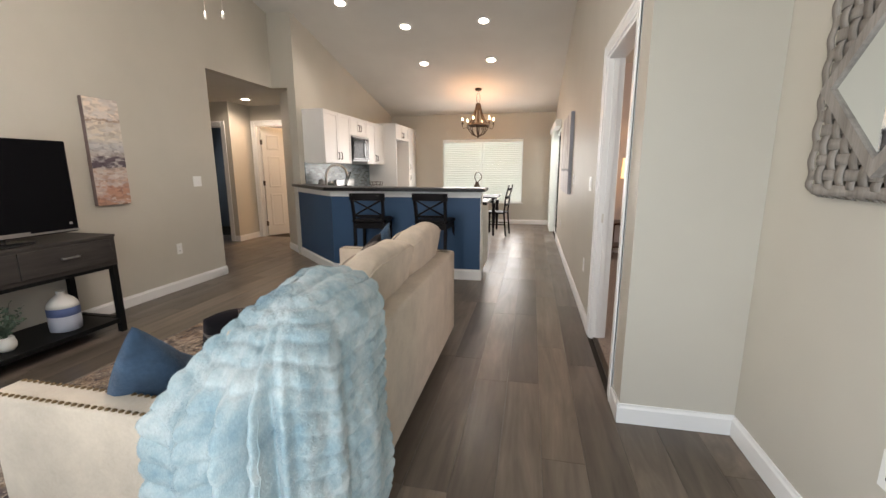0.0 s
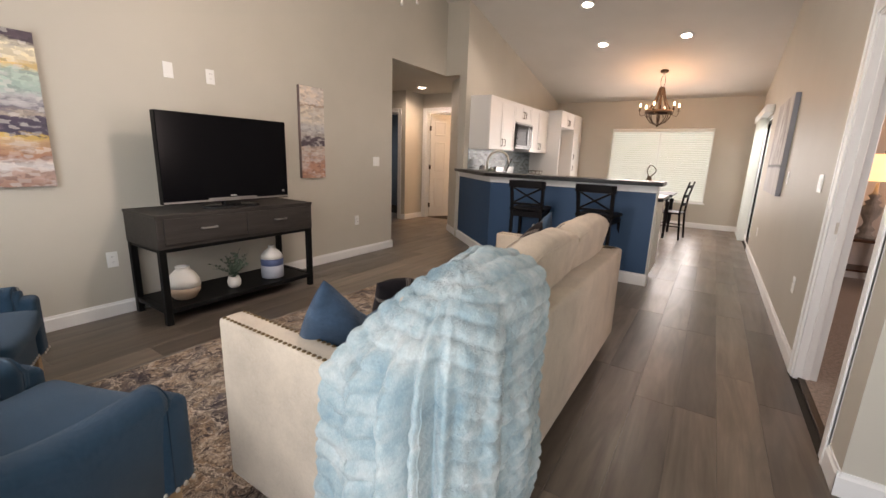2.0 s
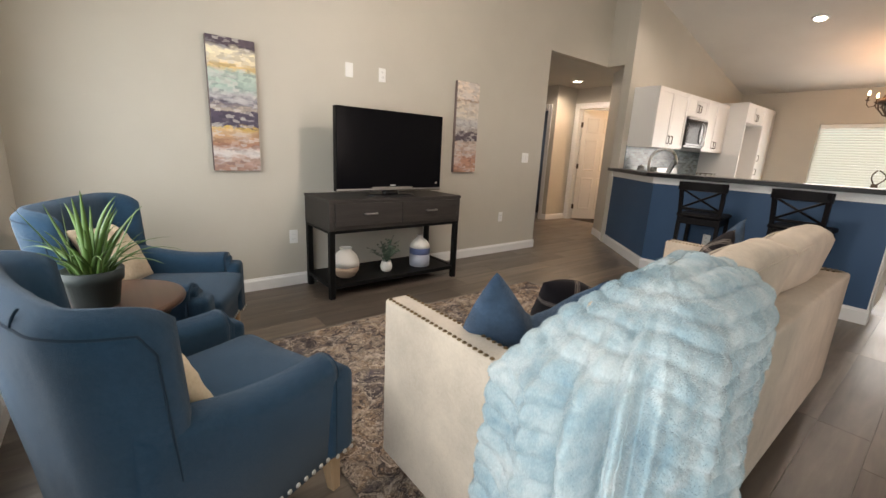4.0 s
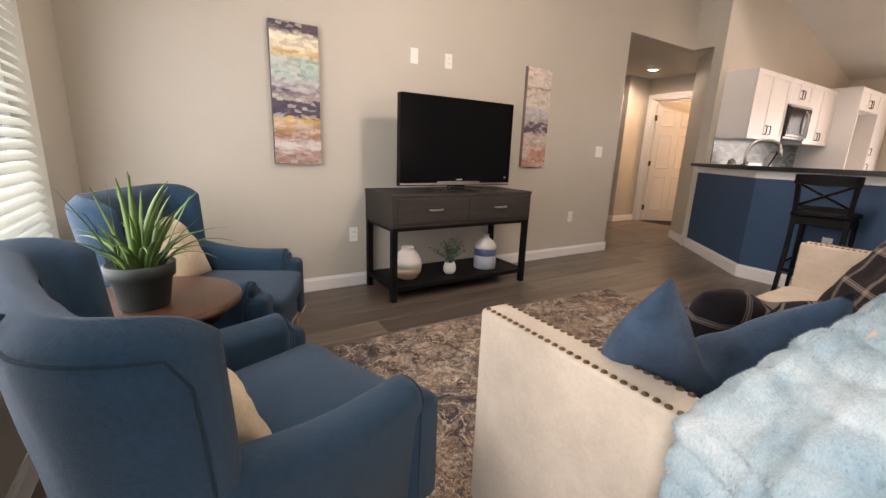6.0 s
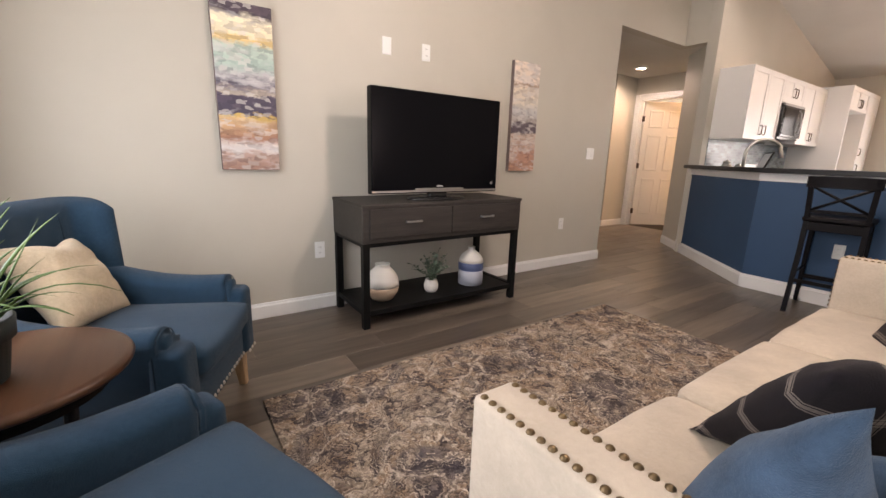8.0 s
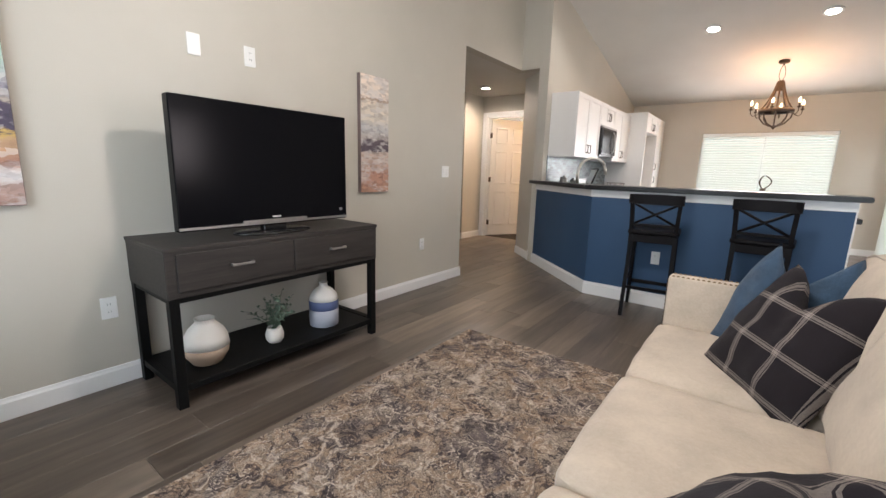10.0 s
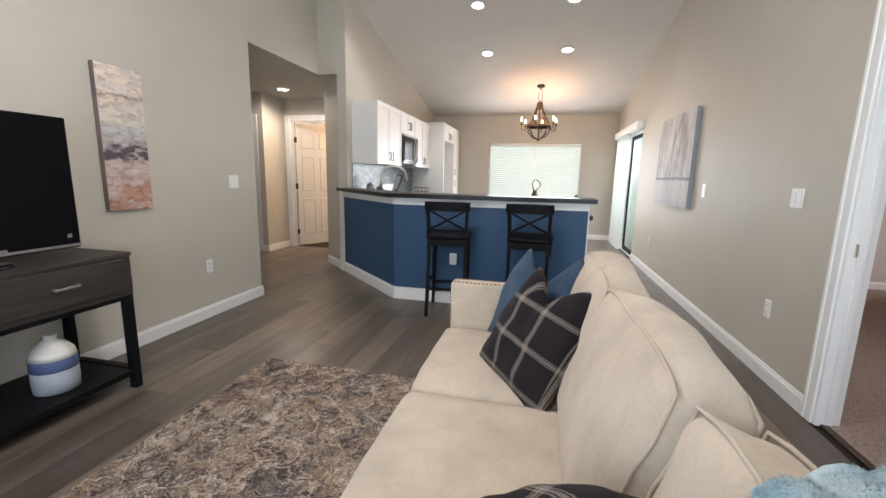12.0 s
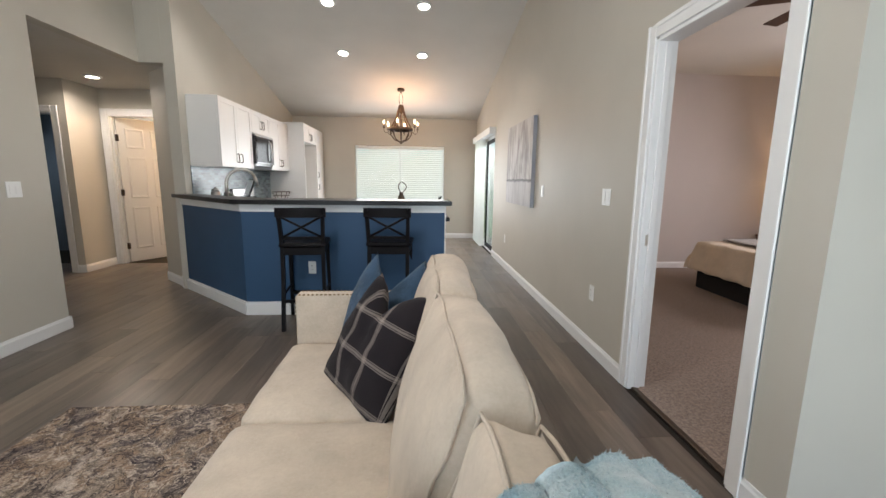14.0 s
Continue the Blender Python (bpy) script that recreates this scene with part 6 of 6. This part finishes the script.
part("ring", lathe(bmesh.new(), [(0.195, 2.12), (0.21, 2.12), (0.212, 2.175), (0.197, 2.175), (0.195, 2.12)], 36), RUSTIC, ch, "brown wood ring", True)
part("finial", lathe(bmesh.new(), [(0, 1.885), (0.015, 1.90), (0.028, 1.92), (0.02, 1.945), (0, 1.95)], 12), BRONZE, ch, "", True)
for k in range(6):
    an = 2 * math.pi * k / 6 + 0.35
    ca, sa = math.cos(an), math.sin(an)
    pts = [(r * ca, r * sa, z) for r, z in ((0.2, 2.14), (0.235, 2.09), (0.285, 2.075), (0.315, 2.11), (0.315, 2.16))]
    arm = part("arm", tube(bmesh.new(), pts, 0.006, 6), BRONZE, ch)
    part("drip_cup", lathe(bmesh.new(), [(0, 2.155), (0.012, 2.155), (0.028, 2.17), (0.026, 2.174), (0, 2.17)], 14, (0.315 * ca, 0.315 * sa, 0)), BRONZE, arm, "", True)
    part("candle_sleeve", lathe(bmesh.new(), [(0, 2.17), (0.011, 2.17), (0.011, 2.225), (0, 2.225)], 12, (0.315 * ca, 0.315 * sa, 0)), RUSTIC, arm)
    part("bulb", lathe(bmesh.new(), [(0, 2.223), (0.009, 2.227), (0.016, 2.243), (0.017, 2.254), (0.011, 2.276), (0.004, 2.294), (0, 2.297)], 14, (0.315 * ca, 0.315 * sa, 0)), BULB, arm, "glowing bulb", True)
    point_lamp("candle_lamp", (cx + 0.315 * ca, cyy + 0.315 * sa, 2.36), 3.2, (1.0, 0.52, 0.22), 0.03)

# ---- kitchen counter things ----
fa = thing("faucet", (-2.28, 5.39, 0.91), 22, "tall arched brushed steel kitchen faucet", "faucet")
part("base", lathe(bmesh.new(), [(0, 0), (0.028, 0), (0.028, 0.012), (0.018, 0.02), (0.018, 0.07), (0, 0.07)], 16), NICKEL, fa, "", True)
pts = [(0, 0, 0.05), (0, 0, 0.28)] + [(0.15 - 0.15 * math.cos(q * math.pi / 10), 0, 0.28 + 0.16 * math.sin(q * math.pi / 10)) for q in range(1, 9)]
part("spout", tube(bmesh.new(), pts, 0.017, 10), NICKEL, fa, "", True)
p_end = pts[-1]
part("spray_head", tube(bmesh.new(), [p_end, (p_end[0] + 0.012, 0, p_end[2] - 0.05), (p_end[0] + 0.02, 0, p_end[2] - 0.11)], [0.014, 0.018, 0.021], 10), NICKEL, fa, "", True)
part("lever", tube(bmesh.new(), [(0, -0.018, 0.05), (0.0, -0.06, 0.075)], 0.007, 8), NICKEL, fa, "", True)
# herbs in a low dish
hb = thing("herb_plant", (-2.62, 6.02, 0.91), 0, "small leafy green plant in a low dish on the worktop", "plant")
part("dish", lathe(bmesh.new(), [(0, 0), (0.05, 0), (0.085, 0.05), (0.09, 0.07), (0.08, 0.07), (0.06, 0.05), (0, 0.045)], 20), CERG, hb, "", True)
rnd = random.Random(17)
for i in range(40):
    an, el, L = rnd.uniform(0, 6.28), rnd.uniform(0.3, 1.4), rnd.uniform(0.07, 0.17)
    d0 = Vector((math.cos(an) * math.cos(el), math.sin(an) * math.cos(el), math.sin(el)))
    sd = d0.cross(Vector((0, 0, 1))).normalized() * rnd.uniform(0.012, 0.022)
    o0 = Vector((0.02 * math.cos(an), 0.02 * math.sin(an), 0.045))
    bm = bmesh.new()
    ring = [bm.verts.new(o0 + q) for q in (d0 * 0.01, d0 * L * 0.6 + sd, d0 * L + Vector((0, 0, -0.02)), d0 * L * 0.6 - sd)]
    mid = bm.verts.new(o0 + d0 * L * 0.6 + Vector((0, 0, 0.006)))
    for q in range(4):
        bm.faces.new((ring[q], ring[(q + 1) % 4], mid))
    part("leaf", bm, LEAF, hb)
bk = thing("recipe_stand", (-2.50, 6.45, 0.91), -58, "black tablet stand with a pale lit page on the worktop", "stand")
bm = box(-0.16, 0.16, -0.008, 0.008, 0.0, 0.235, 0.003)
bmesh.ops.rotate(bm, verts=bm.verts[:], cent=(0, 0, 0), matrix=Matrix.Rotation(radians(-20), 3, "X"))
bmesh.ops.translate(bm, verts=bm.verts[:], vec=(0, 0, 0.12))
part("board", bm, GLOSSB, bk)
bm = box(-0.14, 0.14, -0.011, -0.009, 0.02, 0.215)
bmesh.ops.rotate(bm, verts=bm.verts[:], cent=(0, 0, 0), matrix=Matrix.Rotation(radians(-20), 3, "X"))
bmesh.ops.translate(bm, verts=bm.verts[:], vec=(0, 0, 0.12))
part("page", bm, PICPAPER, bk, "pale page")
part("foot_block", box(-0.15, 0.15, -0.05, 0.09, 0.0, 0.12, 0.006), GLOSSB, bk)
rt = thing("stove_top", (-2.53, 7.15, 0.91), 0, "black cooktop with steel back panel on the worktop", "cooktop")
part("cook_surface", box(-0.28, 0.30, -0.37, 0.37, 0.001, 0.02, 0.004), GLOSSB, rt)
part("back_panel", box(-0.315, -0.28, -0.37, 0.37, 0.001, 0.20, 0.004), STEEL, rt, "steel back panel")
for dx, dy, hh, rr in ((-0.02, 0.0, 0.21, 0.05), (0.06, 0.14, 0.17, 0.055), (0.02, 0.28, 0.14, 0.06)):
    cn = thing("canister", (-2.66 + dx, 5.93 + dy + 0.08, 0.91), 0, "glass and steel kitchen canister on the worktop", "canister", "canisters")
    part("jar", lathe(bmesh.new(), [(0, 0), (rr, 0), (rr, hh - 0.03), (rr * 0.8, hh - 0.015), (0, hh - 0.015)], 18), STEEL if rr < 0.052 else CERT if rr > 0.057 else LEAF2, cn, "", True)
    part("lid", lathe(bmesh.new(), [(0, hh - 0.014), (rr * 0.84, hh - 0.014), (rr * 0.84, hh + 0.01), (0.012, hh + 0.015), (0.012, hh + 0.03), (0, hh + 0.032)], 18), STEEL, cn, "", True)
fb = thing("wire_basket", (-2.55, 8.0, 0.91), 0, "dark wire fruit basket on the worktop", "basket")
for z, r in ((0.01, 0.08), (0.07, 0.12), (0.13, 0.14)):
    part("hoop", tube(bmesh.new(), [(r * math.cos(q * math.pi / 12), r * math.sin(q * math.pi / 12), z) for q in range(25)], 0.004, 5), BRONZE, fb)
for k in range(10):
    a = 2 * math.pi * k / 10
    part("wire", tube(bmesh.new(), [(r * math.cos(a), r * math.sin(a), z) for z, r in ((0.01, 0.08), (0.07, 0.12), (0.13, 0.14))], 0.003, 5), BRONZE, fb)

# ---- woven mirror in the entrance ----
mi = thing("woven_mirror", (1.506, 1.485, 1.185), -90, "square mirror in a woven grey wood basket frame", "mirror")
S = 0.35
N = 14
for hor in (0, 1):
    for i in range(N):
        c0 = -S + 0.03 + (2 * S - 0.06) * i / (N - 1)
        bm = bmesh.new()
        rows = []
        for q in range(2 * N * 2 + 1):
            s = -S + 2 * S * q / (4 * N)
            ph = math.pi * (s + S - 0.03) / ((2 * S - 0.06) / (N - 1))
            y = -0.050 - 0.0045 * math.cos(ph + math.pi * (i + hor))
            fall = max(0.0, abs(s) - (S - 0.055)) / 0.055
            y += 0.045 * fall ** 2
            w = 0.0175
            pr = [(s, c0 - w), (s, c0 + w)] if hor else [(c0 - w, s), (c0 + w, s)]
            rows.append([bm.verts.new((a, y + d, b_ + S)) for d in (0, 0.003) for a, b_ in pr])
        for r0, r1 in zip(rows, rows[1:]):
            for a, b_ in ((0, 1), (1, 3), (3, 2), (2, 0)):
                bm.faces.new((r0[a], r0[b_], r1[b_], r1[a]))
        part("strip", bm, GREYW, mi, "", True)
part("backing", box(-S + 0.02, S - 0.02, -0.012, -0.002, 0.02, 2 * S - 0.02), GREYW, mi)
for k in range(4):
    pts = [(math.cos(math.pi / 2 * k), math.sin(math.pi / 2 * k)), (math.cos(math.pi / 2 * (k + 1)), math.sin(math.pi / 2 * (k + 1)))]
    ro, ri = 0.275, 0.225
    bm = prism(bmesh.new(), [(pts[0][0] * ro, pts[0][1] * ro + S), (pts[1][0] * ro, pts[1][1] * ro + S), (pts[1][0] * ri, pts[1][1] * ri + S), (pts[0][0] * ri, pts[0][1] * ri + S)], -0.085, -0.055, "y")
    part("inner_frame", bm, GREYW, mi, "weathered grey board")
bm = prism(bmesh.new(), [(0.226, S), (0, S + 0.226), (-0.226, S), (0, S - 0.226)], -0.075, -0.068, "y")
part("mirror_glass", bm, MIRROR, mi, "silvered mirror glass")

# ---- bedroom ----
bed = thing("bed", (4.15, 4.93, 0), 0, "bed with cream bedspread over a dark base", "bed")
part("bed_base", box(-1.06, 1.1, -0.70, 0.70, 0.014, 0.26, 0.01), DARKCLOTH, bed, "dark fabric base")
bm = bmesh.new()
NX_, NY_ = 60, 50
rows = []
for i in range(NX_ + 1):
    r = []
    for j in range(NY_ + 1):
        u, v = -1.40 + 2.5 * i / NX_, -1.04 + 2.08 * j / NY_
        ex, ey = max(0.0, -1.06 - u), max(0.0, abs(v) - 0.72)
        e_ = max(ex, ey)
        x, y, z = max(u, -1.06 - 0.10 * min(1, ex * 3)), math.copysign(min(abs(v), 0.72 + 0.06 * min(1, ey * 3)), v), 0.575
        if e_ > 0:
            z = 0.575 - e_ * 0.95
            wv = 0.018 * math.sin((v if ex >= ey else u) * 22) * min(1, e_ * 4)
            if ex >= ey:
                x -= wv + 0.02
            else:
                y += math.copysign(wv + 0.02, v)
        z += 0.006 * noise.noise(Vector((u * 5, v * 5, 0)))
        r.append(bm.verts.new((x, y, z)))
    rows.append(r)
for a, b_ in zip(rows, rows[1:]):
    for j in range(NY_):
        bm.faces.new((a[j], a[j + 1], b_[j + 1], b_[j]))
ob = part("bedspread", bm, BEDSPREAD, bed, "cream woven bedspread", True)
so = ob.modifiers.new("thickness", "SOLIDIFY")
so.thickness, so.offset = 0.012, -1
part("mattress", box(-1.05, 1.1, -0.71, 0.71, 0.262, 0.555, 0.03, 3), BEDSPREAD, bed, "", True)
tagged(link_mesh("folded_throw", cushion(bmesh.new(), 3.35, 3.75, 4.3, 5.6, 0.585, 0.61, 0.3, 0.006, 4, 10, 0.004), GREYCLOTH, None, "", True), "folded grey throw across the foot of the bed", "blanket")


def table_lamp(place, label):
    e = thing("table_lamp", place, 0, label, "lamp", "bedside lamps")
    part("turned_base", lathe(bmesh.new(), [(0, 0), (0.085, 0), (0.09, 0.02), (0.06, 0.04), (0.045, 0.07), (0.075, 0.10), (0.04, 0.14), (0.035, 0.18), (0.085, 0.28), (0.09, 0.34), (0.05, 0.37), (0.07, 0.40), (0.03, 0.43), (0.055, 0.47), (0.02, 0.50), (0.012, 0.60), (0, 0.60)], 24), GREYW, e, "weathered grey turned base", True)
    part("shade", lathe(bmesh.new(), [(0.135, 0.62), (0.138, 0.62), (0.125, 0.90), (0.122, 0.90), (0.135, 0.62)], 32), SHADE, e, "glowing drum shade", True)
    part("finial", lathe(bmesh.new(), [(0, 0.88), (0.004, 0.88), (0.004, 0.92), (0.010, 0.93), (0, 0.945)], 10), BRONZE, e, "", True)
    return e


table_lamp((1.88, 6.42, 0.53), "turned grey wood lamp with glowing cream drum shade")
table_lamp((4.95, 6.45, 0.53), "turned grey wood lamp with glowing cream drum shade beside the bed")
for x in (1.88, 4.95):
    ns = thing("nightstand", (x, 6.46, 0), 0, "dark wooden low table carrying a lamp", "table", "bedroom low tables")
    part("top", box(-0.25, 0.25, -0.22, 0.22, 0.50, 0.53, 0.004), TABLEW, ns)
    part("shelf", box(-0.22, 0.22, -0.19, 0.19, 0.17, 0.19, 0.003), TABLEW, ns)
    for sx in (-0.22, 0.22):
        for sy in (-0.19, 0.19):
            part("leg", taper(bmesh.new(), sx, sy, 0.014, 0.50, 0.03, 0.04), TABLEW, ns)
    point_lamp("bedside_bulb", (x, 6.42, 1.27), 9, (1.0, 0.62, 0.33), 0.05)
bf = thing("bedroom_fan", (2.62, 3.92, 0.1), 0, "dark bladed bedroom ceiling fan", "ceiling fan")
part("downrod", tube(bmesh.new(), [(0, 0, 2.54), (0, 0, 2.66)], 0.014, 8), BRONZE, bf)
part("motor", lathe(bmesh.new(), [(0, 2.42), (0.08, 2.43), (0.11, 2.47), (0.09, 2.53), (0.03, 2.56), (0, 2.56)], 20), BRONZE, bf, "", True)
for k in range(5):
    o = part("blade", box(0.12, 0.62, -0.06, 0.06, -0.004, 0.004, 0.003), TABLEW, bf, "dark wood blade")
    o.matrix_basis = pose(0, 0, 2.50, 8, 0, 72 * k + 12)
part("threshold_strip", box(1.0, 1.035, 2.44, 3.24, 0.001, 0.016, 0.003), BRONZE, door1, "dark carpet threshold strip")

# ---- floor planks ----
PW, PL = 0.19, 1.22
bm = bmesh.new()
cuboid(bm, -PW / 2 + 0.0003, PW / 2 - 0.0003, -PL / 2 + 0.0003, PL / 2 - 0.0003, -0.008, 0.0)
tops = [e_ for e_ in bm.edges if all(v_.co.z > -0.001 for v_ in e_.verts)]
bmesh.ops.bevel(bm, geom=tops, offset=0.0009, segments=1, affect="EDGES")
bmesh.ops.recalc_face_normals(bm, faces=bm.faces[:])
plank_me = bpy.data.meshes.new("plank")
bm.to_mesh(plank_me)
bm.free()
plank_me.materials.append(PLANK)
rnd = random.Random(21)
x = 1.441
while x > -6.6:
    y0, y1 = (YS - 0.06, 10.0) if x > -3.3 else (4.4, 7.2)
    if x > 1.06:
        y1 = 2.2
    start = y0 - rnd.uniform(0.05, 1.0)
    y = start
    while y < y1:
        # end boards are cut at the walls
        ya, yb = max(y, y0), min(y + PL, y1)
        if yb - ya > 0.02:
            o = new("plank", plank_me)
            o.parent = floor
            o.location = (x, (ya + yb) / 2, 0)
            o.scale = (1, (yb - ya) / PL, 1)
        y += PL
    x -= PW
